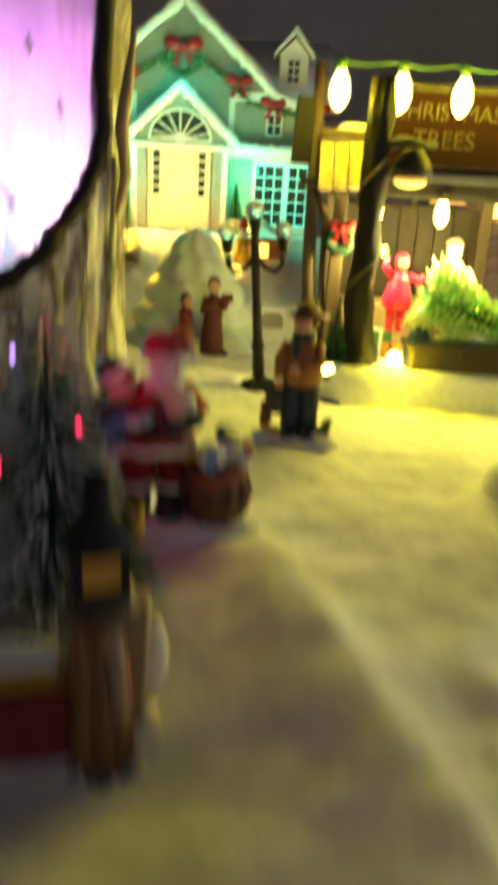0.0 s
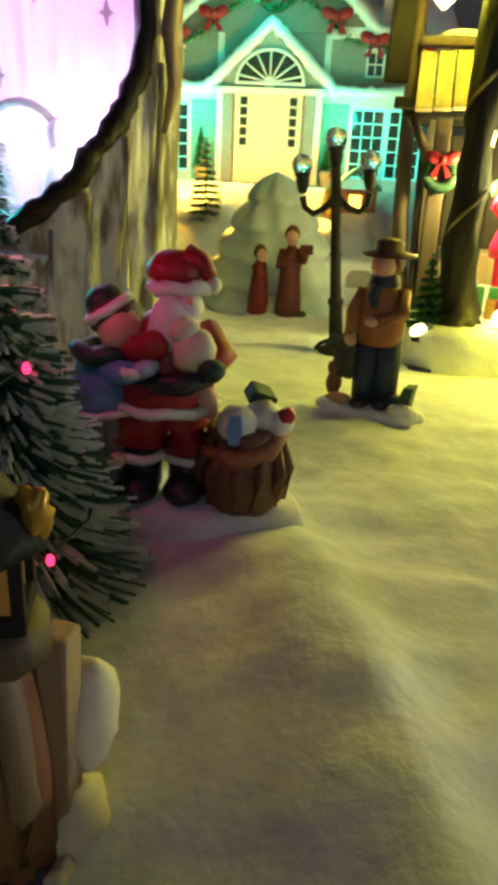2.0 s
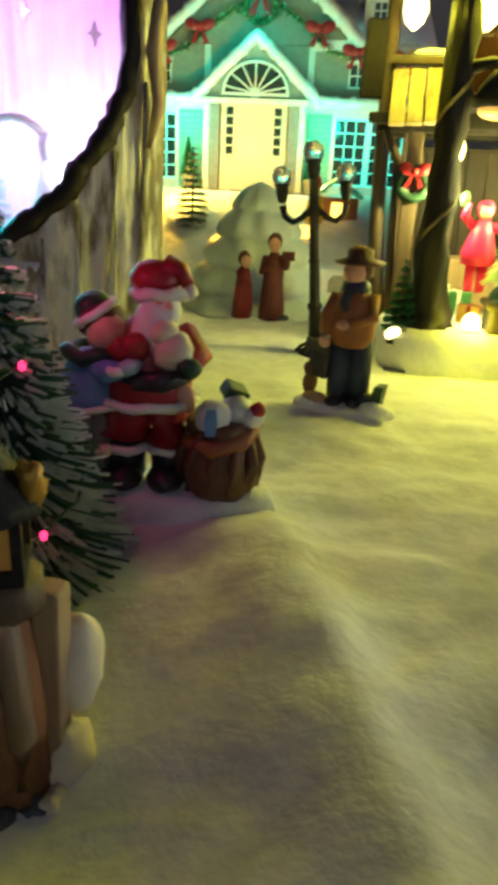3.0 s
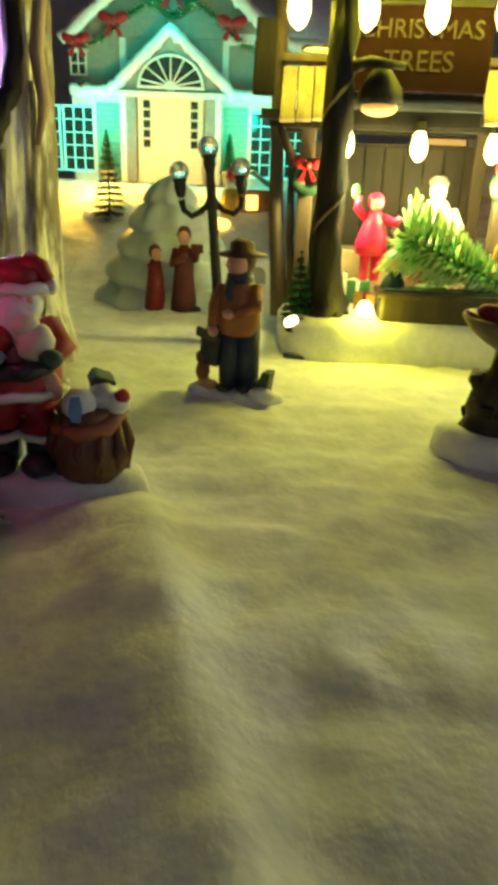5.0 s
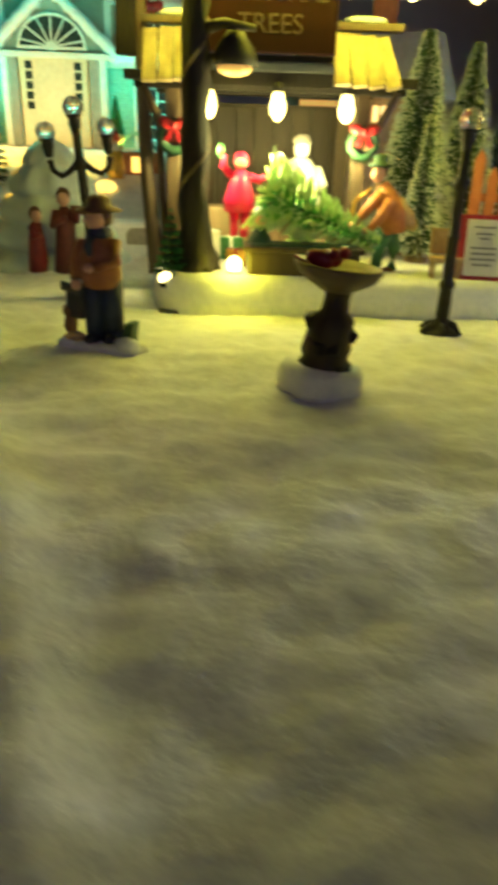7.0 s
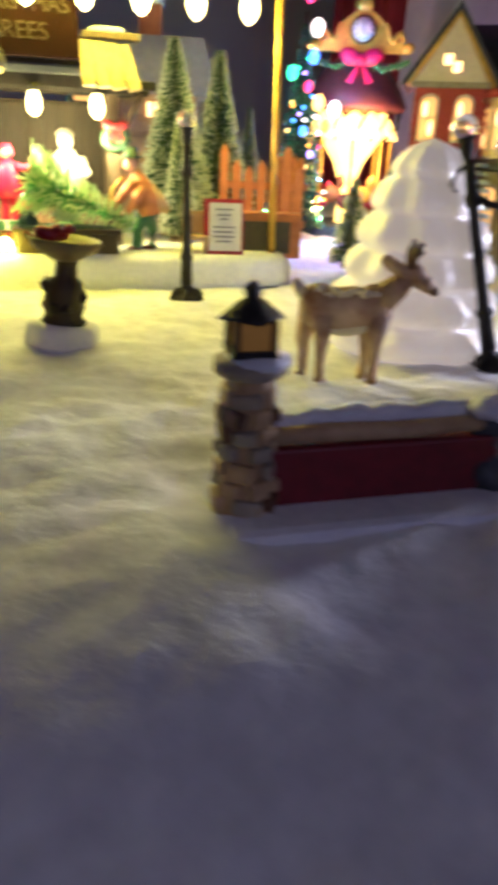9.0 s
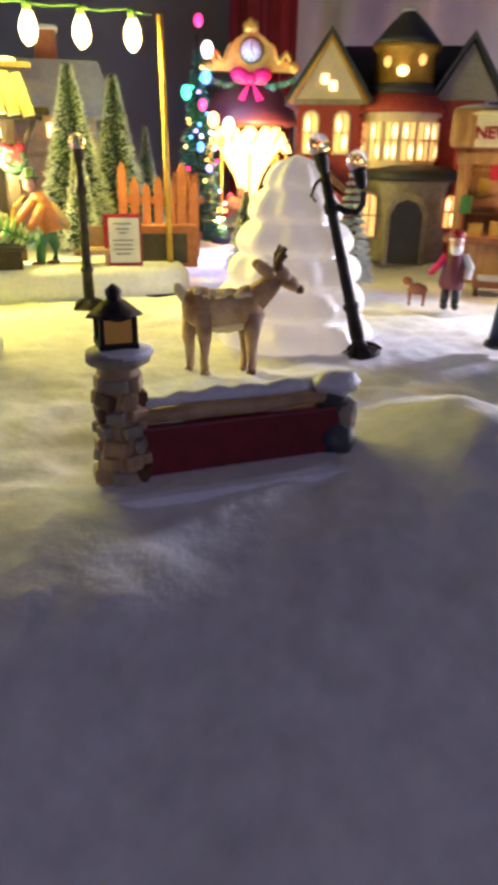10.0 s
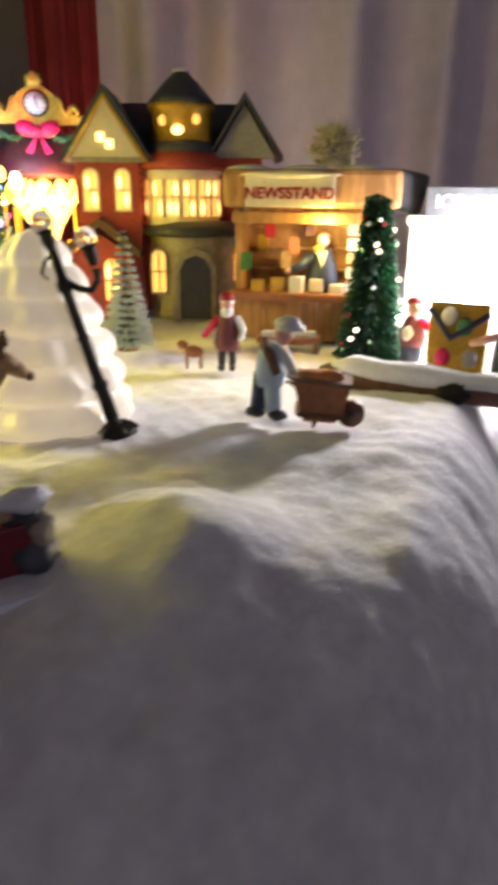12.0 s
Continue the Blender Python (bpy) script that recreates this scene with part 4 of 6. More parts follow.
# yard ornaments
doghouse = thing("toy_cabin", "small orange-brown toy cabin with snowy roof", "ornament", pose(0.004, 0.655, 0.060, 0, 0, 10))
one("wall", doghouse, "box", "orange", (0, 0, 8), (34, 20, 18), bevel=0.8)
one("roof", doghouse, "slab", "teal_shutter", [(-20, 16), (0, 30), (20, 16), (20, 19), (0, 33), (-20, 19)], -13, 13)
one("doorway", doghouse, "box", "litgold", (0, -10.4, 7), (10, 1, 12))


def gnome(s):
    s.lathe("gold", [(7, 0), (8, 8), (6, 20), (3, 24)], (0, 0, 0), 14, 0.1)
    s.ball("skin", (0, -1, 27), (4, 4, 4.4))
    s.ball("white", (0, -3, 24), (4, 3, 4))
    s.lathe("red", [(4.6, 29), (3.6, 34), (0.5, 40)], (0, 0, 0), 12)


figurine("gnome_figurine", pose(-0.012, 0.640, 0.056), gnome, "small gnome figurine in a yellow coat and red cap")
for x, y in ((-0.128, 0.640), (-0.018, 0.622)):
    yl = thing("yard_lamp", "low amber-glowing yard lamp in the snow", "lamp", pose(x, y, snow_height(x, y)))
    one("bulb", yl, "ball", "litgold", (0, 0, 4), (9, 6, 5))
    one("stake", yl, "rod", "iron", (0, 0, -6), (0, 0, 2), 2)
wallbox = thing("low_stone_wall", "low white snowy wall with small arched openings", "wall", pose(-0.005, 0.555, 0.0, 0, 0, 4))
W = Shape()
W.box("snow", (0, 0, 14), (120, 14, 34), bevel=5)
W.done("body", wallbox)
for x in (-16, 22):
    one("arched_opening", wallbox, "slab", "grey", [(x - 9, 14), (x + 9, 14), (x + 9, 22), (x + 6, 26), (x - 6, 26), (x - 9, 22)], -8.4, -6)


# ---- hollow stump with a lit cave ----
stump = thing("hollow_stump", "snowy bark tree stump with a glowing pink cave", "cave", pose(-0.098, 0.345, 0.0))
K = Shape()
n, up = 168, 26


def stump_rim(a):
    """The height of the stump's wall at the angle a, in degrees."""
    low = float(np.interp(a, (0, 20, 60, 186, 250, 263, 275, 290, 300, 308, 315, 320, 326, 331, 336, 341), (215, 215, 215, 54, 56, 58, 64, 74, 83, 91, 99, 107, 119, 136, 166, 215)))
    return min(215, low + (215 - 54) * step(200, 176, a)) + 3.5 * noise.noise((a * 0.09, 1, 3)) + 2 * noise.noise((a * 0.3, 5, 3))


def stump_at(i, z, r):
    a = math.tau * i / n
    f = 1.0 + 0.12 * step(30, -4, z) + 0.05 * step(120, 215, z)
    k = 1 + 0.07 * noise.noise((3.2 * math.cos(a), 3.2 * math.sin(a), z * 0.012)) + 0.06 * noise.noise((11 * math.cos(a), 11 * math.sin(a), z * 0.02)) + 0.05 * noise.noise((26 * math.cos(a), 26 * math.sin(a), z * 0.02)) + 0.022 * noise.noise((60 * math.cos(a), 60 * math.sin(a), z * 0.05))
    return (r[0] * f * k * math.cos(a) - 12, r[1] * f * k * math.sin(a) + 12, z)


grid = {}
for side, rr in enumerate(((51, 39), (46, 35))):
    for j in range(up + 1):
        grid[side, j] = [K.bm.verts.new(stump_at(i, -4 + (stump_rim(360 * i / n) + 4) * j / up, rr)) for i in range(n)]
fs, inner = [], []
for j in range(up):
    for i in range(n):
        q = (i + 1) % n
        fs.append(K.bm.faces.new((grid[0, j][i], grid[0, j][q], grid[0, j + 1][q], grid[0, j + 1][i])))
        inner.append(K.bm.faces.new((grid[1, j][i], grid[1, j + 1][i], grid[1, j + 1][q], grid[1, j][q])))
for i in range(n):
    q = (i + 1) % n
    fs.append(K.bm.faces.new((grid[0, up][i], grid[0, up][q], grid[1, up][q], grid[1, up][i])))
K._set(fs, "bark")
K._set(inner, "pink_lit")
K.done("bark_wall", stump, "grey-brown bark dusted with snow")
one("cave_floor", stump, "lathe", "snow", [(40, 40), (40, 50), (20, 54)], (-12, 12, 0), 24, 0.2, label="snowy cave floor")
# rolled bark edge round the opening
edge_pts = [Vector(stump_at(i, stump_rim(360 * i / n) - 1, (52, 39))) for i in range(92, 160)]
one("bark_edge", stump, "tube", "darkbark", edge_pts, [4.2 + 1.6 * noise.noise((k * 0.3, 0, 0)) for k in range(len(edge_pts))], 10, label="dark rolled bark edge")
for x, z in ((-26, 150), (-44, 118), (6, 142), (-8, 168)):
    star = one("star", stump, "slab", "grey", [(x, z + 5), (x + 1.2, z + 1.2), (x + 3.4, z), (x + 1.2, z - 1.2), (x, z - 5), (x - 1.2, z - 1.2), (x - 3.4, z), (x - 1.2, z + 1.2)], 26, 28, label="small dull star on the cave wall")
one("arch", stump, "tube", "grey", [(-34 + 26 * -math.cos(math.pi * k / 14), 24, 70 + 38 * math.sin(math.pi * k / 14)) for k in range(15)], 1.8, label="thin grey arch in the cave")
one("bark_edge", stump, "tube", "wood", [(40, -4, 96), (45, -6, 112), (43, -7, 130), (46, -6, 152), (48, -4, 170)], [1, 2.8, 3.2, 2.6, 1], label="peeling bark strip")
for k, a in enumerate((206, 226, 244, 262, 284, 300, 318, 338)):
    i = int(a / 360 * n)
    zs = [-4, 12, 30, min(stump_rim(a), 130) - 10]
    one("bark_ridge", stump, "tube", "bark", [stump_at(i + d, z, (52, 39)) for d, z in zip((0, 1, 0, 1), zs)], [5.5, 3.4, 2.8, 1.2])
cavetree = thing("cave_tree", "small frosted tree glowing teal inside the cave", "tree", pose(-0.138, 0.350, 0.052))
bristles("crown", cavetree, "darkgreen", "frost", 62, 17, 900, 51, z0=2, tips=0.4)
one("trunk", cavetree, "rod", "darkbark", (0, 0, -6), (0, 0, 60), 1, 0.4)


def cave_saint(s):
    s.lathe("white", [(11, 0), (10, 12), (7, 26), (4, 36)], (0, 0, 0), 16, 0.1)
    s.ball("white", (0, 0, 41), (6, 6, 7))


figurine("white_figurine", pose(-0.113, 0.368, 0.054), cave_saint, "plain white figurine inside the glowing cave")


# ---- tree stand ----
stand_base = thing("stand_base", "white snowy plinth under the tree stand", "plinth", pose(0.155, 0.392, 0.0, 0, 0, 1.0))
SB = Shape()
out = [(-112, 30), (-108, 8), (-96, 1), (-60, 0), (60, 0), (108, 2), (118, 8), (122, 60), (112, 170), (-100, 170), (-114, 90)]
bot = [SB.bm.verts.new((x, y, -3)) for x, y in out]
mid = [SB.bm.verts.new((x, y, 15)) for x, y in out]
top = [SB.bm.verts.new((x * 0.96, y * 0.96 + 4, 20)) for x, y in out]
nn = len(out)
SB._set([SB.bm.faces.new((a[i], a[(i + 1) % nn], b[(i + 1) % nn], b[i])) for a, b in ((bot, mid), (mid, top)) for i in range(nn)] + [SB.bm.faces.new(top), SB.bm.faces.new(bot[::-1])], "snow")
SB.done("body", stand_base)
one("underlay", stand_base, "box", "navy", (6, 80, -1.5), (226, 158, 3), label="dark blue edge under the plinth")

stand = thing("tree_stand", "wooden christmas tree stand with lit awning and sign", "market stall", pose(0.107, 0.442, 0.018))
for x in (-54, 52):
    for y in (0, 70):
        one("post", stand, "box", "oldwood", (x, y, 50), (8, 8, 100), bevel=1)
one("back_wall", stand, "box", "darkwood", (0, 74, 46), (112, 5, 92), label="brown back wall")
for k in range(9):
    one("plank", stand, "box", "darkwood", (-50 + k * 12.4, 70.4, 46), (11.4, 2, 88), bevel=0.5)
one("beam", stand, "box", "darkbark", (0, -2, 98), (150, 9, 7), bevel=1)
one("beam", stand, "box", "darkbark", (0, 72, 100), (140, 9, 7), bevel=1)
for sx, x0 in ((-1, -56), (1, 56)):
    for k in range(4):
        one("awning_board", stand, "box", "pine", (sx * (40 + k * 8.4) - 3 * (sx > 0), -10, 111 - k * 0.5), (7.8, 3, 30), (-30, -sx * (3 + 4 * k) * (sx > 0), 0), bevel=0.6, label="yellow-lit awning board")
    one("awning_beam", stand, "box", "darkbark", (sx * 56, -12, 100), (46, 5, 5), bevel=0.8)
    one("awning_top", stand, "box", "oldwood", (sx * 52, -2, 127), (36, 8, 4), bevel=1)
    one("awning_snow", stand, "rock", "snow", (sx * 50, -3, 130), (11, 4, 2.2), sx * 2.0)
    one("bracket", stand, "tube", "oldwood", [(sx * 54, -4, 60), (sx * 62, -6, 80), (sx * 70, -6, 96)], [2.5, 2.5, 2])
    one("wreath", stand, "tube", "darkgreen", [(sx * 53 + 7 * math.cos(math.tau * k / 16), -6.5, 70 + 7 * math.sin(math.tau * k / 16)) for k in range(17)], 2.8)
    bow(stand, sx * 53, -9, 76, 7)
one("roof", stand, "box", "slate", (0, 34, 112), (118, 84, 6), (8, 0, 0), 1.5, label="dark stall roof")
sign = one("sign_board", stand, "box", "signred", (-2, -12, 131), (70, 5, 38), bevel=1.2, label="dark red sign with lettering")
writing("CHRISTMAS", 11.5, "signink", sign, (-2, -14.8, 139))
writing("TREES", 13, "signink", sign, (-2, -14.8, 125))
one("sign_top", stand, "box", "darkbark", (-2, -12, 151), (78, 7, 4), bevel=1)
# near-black board added for the shade between sign and beam
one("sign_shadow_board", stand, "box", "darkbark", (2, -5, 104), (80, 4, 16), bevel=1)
for k in range(3):
    f = one("hanging_bulb", stand, "lathe", "bulb", [(1.2, 80), (3.8, 83), (4.4, 87), (3.4, 92), (2, 95)], (-34 + 38 * k, -8, 0), 12, label="glowing yellow lamp")
    one("cap", f, "rod", "iron", (-34 + 38 * k, -8, 94), (-34 + 38 * k, -8, 99), 2.4)
hood = one("lamp_hood", stand, "lathe", "iron", [(12, 104), (10, 112), (4, 120), (2, 124)], (-20, -28, 0), 16, label="black lamp hood")
one("hood_light", hood, "ball", "litdim", (-20, -28, 103), (9, 9, 4))
one("hood_arm", stand, "rod", "iron", (-20, -28, 122), (-20, -8, 124), 1.2)
one("counter", stand, "box", "wood", (0, 40, 16), (90, 30, 30), bevel=1.5, label="wooden counter")

trunk = thing("trunk_post", "dark knotted trunk post with string lights", "post", pose(0.067, 0.412, 0.018))
one("trunk", trunk, "lathe", "darkbark", [(16, -4), (14, 2), (12.5, 8), (10.5, 15), (8.6, 24), (7.4, 36), (6.8, 48), (7.4, 60), (6.6, 72), (6.2, 84), (7.2, 95), (6.4, 108), (6.8, 120), (6.0, 134), (5.6, 152)], (0, 0, 0), 22, 0.55, 6.0)
for k in range(7):
    a = k * 0.9
    one("root", trunk, "tube", "darkbark", [(3 * math.cos(a), 3 * math.sin(a), 14), (9 * math.cos(a), 9 * math.sin(a), 5), (15 * math.cos(a), 15 * math.sin(a), -1)], [4, 3.2, 1.6])
one("branch", trunk, "tube", "darkbark", [(-2, 0, 118), (14, -4, 122), (30, -6, 120)], [3.4, 2.6, 1.6])
one("vine", trunk, "tube", "oldwood", [((8.6 - k * 0.05) * math.cos(k * 0.35), (8.6 - k * 0.05) * math.sin(k * 0.35), 16 + k * 2.9) for k in range(44)], 0.8, 6)
sprig = thing("fir_sprig", "small dark green fir beside the trunk post", "tree", pose(0.054, 0.406, 0.018))
one("trunk", sprig, "rod", "darkbark", (0, 0, -1), (0, 0, 32), 1.4, 0.5)
bristles("crown", sprig, "darkgreen", "green", 34, 10, 700, 91, z0=1, thick=0.6, tips=0.2, rings=8)
back_post = thing("sign_post", "dark wooden post beside the stall", "post", pose(0.0350, 0.446, 0.018))
one("post", back_post, "tube", "oldwood", [(8, 0, -6), (5.4, 0, 16), (2.4, 0, 50), (0.8, 0, 96), (0.4, 0, 164)], [6.4, 4.8, 4.2, 3.8, 3.5], 10)
one("prop", back_post, "tube", "oldwood", [(14, -3, 0), (11, -3, 40), (9.6, -3, 84)], [2.4, 2.0, 1.8], 8)
one("side_board", back_post, "box", "darkbark", (-6.5, 0, 128), (12.6, 6, 36), (0, 2, 0), bevel=1.2)
far_pole = thing("string_pole", "thin yellow-lit pole holding the string lights", "pole", pose(0.262, 0.412, 0.016))
one("pole", far_pole, "rod", "gold", (0, 0, -10), (-3, 0, 160), 2.4, 2.0)
one("foot", far_pole, "lathe", "iron", [(8, -3), (8, 1), (3, 4)], seg=14)
cord = thing("string_lights", "sagging cord with seven glowing yellow bulbs", "string lights", pose(0.0, 0.424, 0.0))
one("cord", cord, "tube", "darkgreen", [(40 + k * 8, 0, 180 - 2.5 * math.sin(math.pi * ((k * 8) % 33) / 33)) for k in range(28)], 0.8, seg=6)
for k in range(7):
    b = one("bulb", cord, "lathe", "bulb", [(1.0, 155), (4.2, 158), (5.8, 163), (5.0, 169), (3.0, 173), (2.4, 175)], (45 + 33 * k, 0, 0), 14, label="glowing yellow bulb")
    one("socket", b, "lathe", "darkgreen", [(2.8, 174), (3, 179), (1, 181)], (45 + 33 * k, 0, 0), 10)


def pink_girl(s):
    s.lathe("pink", [(9, 14), (8.5, 20), (6, 30), (3.5, 36)], (0, 0, 0), 14, 0.1)
    for x in (-3, 3):
        s.rod("pink", (x, 0, 0), (x, 0, 15), 2.4, 3)
    s.ball("pink", (0, 0, 41), (4.4, 4.4, 5))
    s.ball("skin", (0, -2.6, 40), (3, 2.4, 3.6))
    s.tube("pink", [(-5, 0, 33), (-10, -3, 38), (-9, -4, 44)], [2.5, 2.2, 1.6])
    s.tube("pink", [(5, 0, 33), (11, -3, 31), (14, -3, 34)], [2.5, 2.2, 1.6])
    s.ball("green", (-11, -3, 46), (2.5, 2, 4))


figurine("girl_figurine", pose(0.0915, 0.432, 0.036), pink_girl, "small figurine in a hot pink snowsuit")


def seller(s):
    s.lathe("white", [(12, 0), (13, 10), (11, 26), (5, 34)], (0, 0, 0), 16, 0.08)
    s.ball("white", (0, -1, 39), (5, 5, 6))
    s.lathe("grey", [(5.4, 42), (5.6, 44), (3, 47)], (0, 0, 0), 14)
    s.tube("white", [(-9, 0, 28), (-13, -6, 20), (-8, -10, 16)], [3.4, 3.2, 2.4])
    s.tube("white", [(9, 0, 28), (13, -6, 20), (8, -10, 16)], [3.4, 3.2, 2.4])


figurine("tree_seller_figurine", pose(0.128, 0.460, 0.045), seller, "seller figurine in a white apron at the stand")


def carrier(s):
    for x, y in ((-2, -2), (8, 3)):
        s.tube("green", [(x, y, 3), (x + 1, y, 14), (4, 0, 28)], [3.4, 3.8, 5.0])
        s.ball("brown", (x - 2, y - 1, 2), (5, 3.2, 2.6))
    s.tube("orange", [(7, 0, 24), (5, 0, 33), (1, 0, 43), (-2, 0, 50)], [7.4, 8.2, 7.0, 3.6], 14)
    s.tube("tan", [(6, 1, 40), (13, 1, 32), (19, 1, 26)], [5.6, 5.4, 2.2], 10)
    s.ball("skin", (-5, -1, 55), (4.0, 4.0, 4.8))
    s.ball("brown", (-3.6, 0.6, 56.5), (4.0, 4.0, 4.2))
    s.lathe("darkgreen", [(6.6, 58.4), (6.8, 59.4), (4.2, 60), (3.8, 64), (2, 65)], (-4.5, 0, 0), 14)
    s.tube("orange", [(-3, -4, 45), (-10, -7, 36), (-16, -8, 29)], [3.2, 3.0, 2.2])
    s.tube("orange", [(2, -6, 42), (-3, -9, 32), (-8, -10, 26)], [3.2, 3.0, 2.2])
    s.ball("skin", (-18, -8, 27.5), 2.2)
    s.ball("skin", (-10, -10, 25), 2.2)
    s.tube("gold", [(-20, -3, 22), (-17, -3, 40), (-8, -3, 48)], [1.2, 1.2, 1.0])


figurine("tree_carrier_figurine", pose(0.173, 0.422, 0.018, 0, 0, -5), carrier, "man figurine in tan coat carrying a tree")


def boy_small(s):
    s.lathe("darkgreen", [(7, 0), (7.5, 8), (6, 18), (3, 24)], (0, 0, 0), 14, 0.1)
    s.ball("skin", (0, -1, 28), (3.6, 3.6, 4))
    s.ball("paleblue", (0, 0, 31), (4.2, 4, 3.2))


figurine("child_figurine", pose(0.103, 0.412, 0.020), boy_small, "small child figurine in a dark green coat")
felled = thing("felled_tree", "bright green tree lying across the counter", "tree", pose(0.107, 0.412, 0.061, 0, 112, 0))
one("trunk", felled, "tube", "green", [(0, 0, -5), (0.6, 0, 20), (-0.5, 0, 45), (0, 0, 68)], [1.7, 1.5, 1.2, 0.6])
bristles("crown", felled, "lightbristle", "paletip", 68, 23, 800, 61, z0=2, top=0.25, thick=0.6, tips=0.4, droop=-0.3, rings=16)
small_fir = thing("small_fir", "little green fir held before the seller's apron", "tree", pose(0.128, 0.438, 0.034))
one("trunk", small_fir, "rod", "green", (0, 0, -8), (0, 0, 32), 1.2, 0.5)
bristles("crown", small_fir, "lightbristle", "paletip", 33, 10, 320, 62, z0=1, thick=0.6, tips=0.35, rings=9)
bin_ = thing("trough", "dark brown wooden trough at the front of the stand", "trough", pose(0.127, 0.408, 0.019))
one("body", bin_, "box", "darkwood", (0, 0, 7), (62, 22, 14), bevel=2)
one("rim", bin_, "box", "darkwood", (0, 0, 14.6), (66, 26, 3), bevel=1)
one("soil", bin_, "box", "darkgreen", (0, 0, 16.4), (58, 19, 1.2))
glowlamp = thing("ground_lamp", "small white glowing spotlight on the plinth", "lamp", pose(0.089, 0.404, 0.019))
one("lens", glowlamp, "ball", "bulb", (0, 0, 5), (4.5, 4.5, 5))
one("foot", glowlamp, "lathe", "iron", [(4, -1), (4, 1.5), (1.5, 2)], seg=12)
glow2 = thing("ground_lamp", "small white glowing spotlight on the plinth", "lamp", pose(0.051, 0.398, 0.012))
one("lens", glow2, "ball", "bulb", (0, 0, 5), (4, 2.5, 3), (0, -30, 0))
one("foot", glow2, "lathe", "iron", [(3, 0), (3, 2), (1.2, 2.5)], seg=12)

# menu board, planter box, chair and fence at the stand's end
board = thing("menu_board", "white menu board in a red frame", "sign", pose(0.226, 0.402, 0.020, -8, 0, -8))
one("frame", board, "box", "red", (0, 0, 17), (26, 3, 35), bevel=0.8)
one("sheet", board, "box", "paper", (1, -1.9, 17), (21, 1, 30), label="white sheet with grey lines")
for k, (w, z) in enumerate(((12, 28), (9, 24.5), (5, 22), (14, 17), (13, 14), (14, 11), (10, 8))):
    one("line", board, "box", "ink", (0, -2.6, z), (w, 0.5, 1.0))
planter = thing("planter_box", "orange-framed box with a dark panel", "planter", pose(0.258, 0.420, 0.016, 0, 0, -8))
one("body", planter, "box", "orange", (0, 6, 14), (52, 14, 30), bevel=1)
one("panel", planter, "box", "chalk", (-3, -1.6, 13), (42, 1.6, 21), label="dark slate panel")
chair = thing("toy_bench", "small yellow-brown wooden bench", "bench", pose(0.208, 0.408, 0.019, 0, 0, -10))
one("seat", chair, "box", "tan", (0, 0, 11), (18, 12, 3), bevel=0.6)
one("back", chair, "box", "tan", (0, 6, 20), (18, 2.5, 14), bevel=0.6)
for sx in (-1, 1):
    for sy in (-1, 1):
        one("leg", chair, "box", "tan", (sx * 7, sy * 4.6, 4.6), (2.4, 2.4, 10))
fence = thing("picket_fence", "orange-red picket fence with pointed slats", "fence", pose(0.264, 0.458, 0.016, 0, 0, -12))
for k in range(7):
    hgt = 66 if k in (0, 5) else 52 + 4 * (k % 2)
    one("picket", fence, "slab", "orange", [(-30 + k * 9, 0), (-23.5 + k * 9, 0), (-23.5 + k * 9, hgt), (-26.7 + k * 9, hgt + 6), (-30 + k * 9, hgt)], -1.5, 1.5)
for z in (18, 44):
    one("rail", fence, "box", "orange", (2, 2.8, z), (64, 2.4, 5), bevel=0.5)
fence2 = thing("picket_fence", "orange-red picket fence with pointed slats", "fence", pose(0.292, 0.478, 0.016, 0, 0, -70))
for k in range(4):
    one("picket", fence2, "slab", "orange", [(-18 + k * 9, 0), (-11.5 + k * 9, 0), (-11.5 + k * 9, 58), (-14.7 + k * 9, 64), (-18 + k * 9, 58)], -1.5, 1.5)
one("rail", fence2, "box", "orange", (0, 2.8, 44), (38, 2.4, 5), bevel=0.5)

# bird bath
bath = thing("bird_bath", "brown stone bird bath on a snow mound with red birds", "bird bath", pose(0.123, 0.268, 0.0, 0, 6, 0))
s = Shape()
disc(s, 16.5, 15, 9, seed=9)
s.done("mound", bath, "round white snow mound")
one("pedestal", bath, "lathe", "darkwood", [(12, 6), (10, 9), (8.5, 13), (9.5, 16), (8.2, 22), (8.8, 27), (5.4, 30), (4.6, 35), (5.6, 39), (8, 41)], seg=18, wob=0.2)
one("bowl", bath, "lathe", "oldwood", [(5, 37), (9, 39), (14, 42), (16.6, 45.6), (16.2, 47), (13.6, 45), (5, 43.4)], (-1, 0, 0), seg=28, wob=0.05, label="shallow brown bowl")
for k in range(14):
    a = k * 2.4
    one("stone", bath, "box", "oldwood" if k % 3 == 0 else "darkbark", (7.6 * math.cos(a), 7.6 * math.sin(a), 9 + (k % 5) * 4.2), (5.5, 5, 4.4), (k * 13, k * 29, math.degrees(a)), 1.2)
for x, y, r in ((-9, -3, -20), (-4, 4, 30)):
    bird = one("bird", bath, "ball", "red", (x, y, 48), (5.4, 2.8, 3.2), (0, 12, r), label="small red bird")
    one("tail", bird, "box", "darkred", (x - 6, y, 47), (6, 2, 1), (0, 20, r))
    one("head", bird, "ball", "red", (x + 4.6, y, 50.4), 2.3)


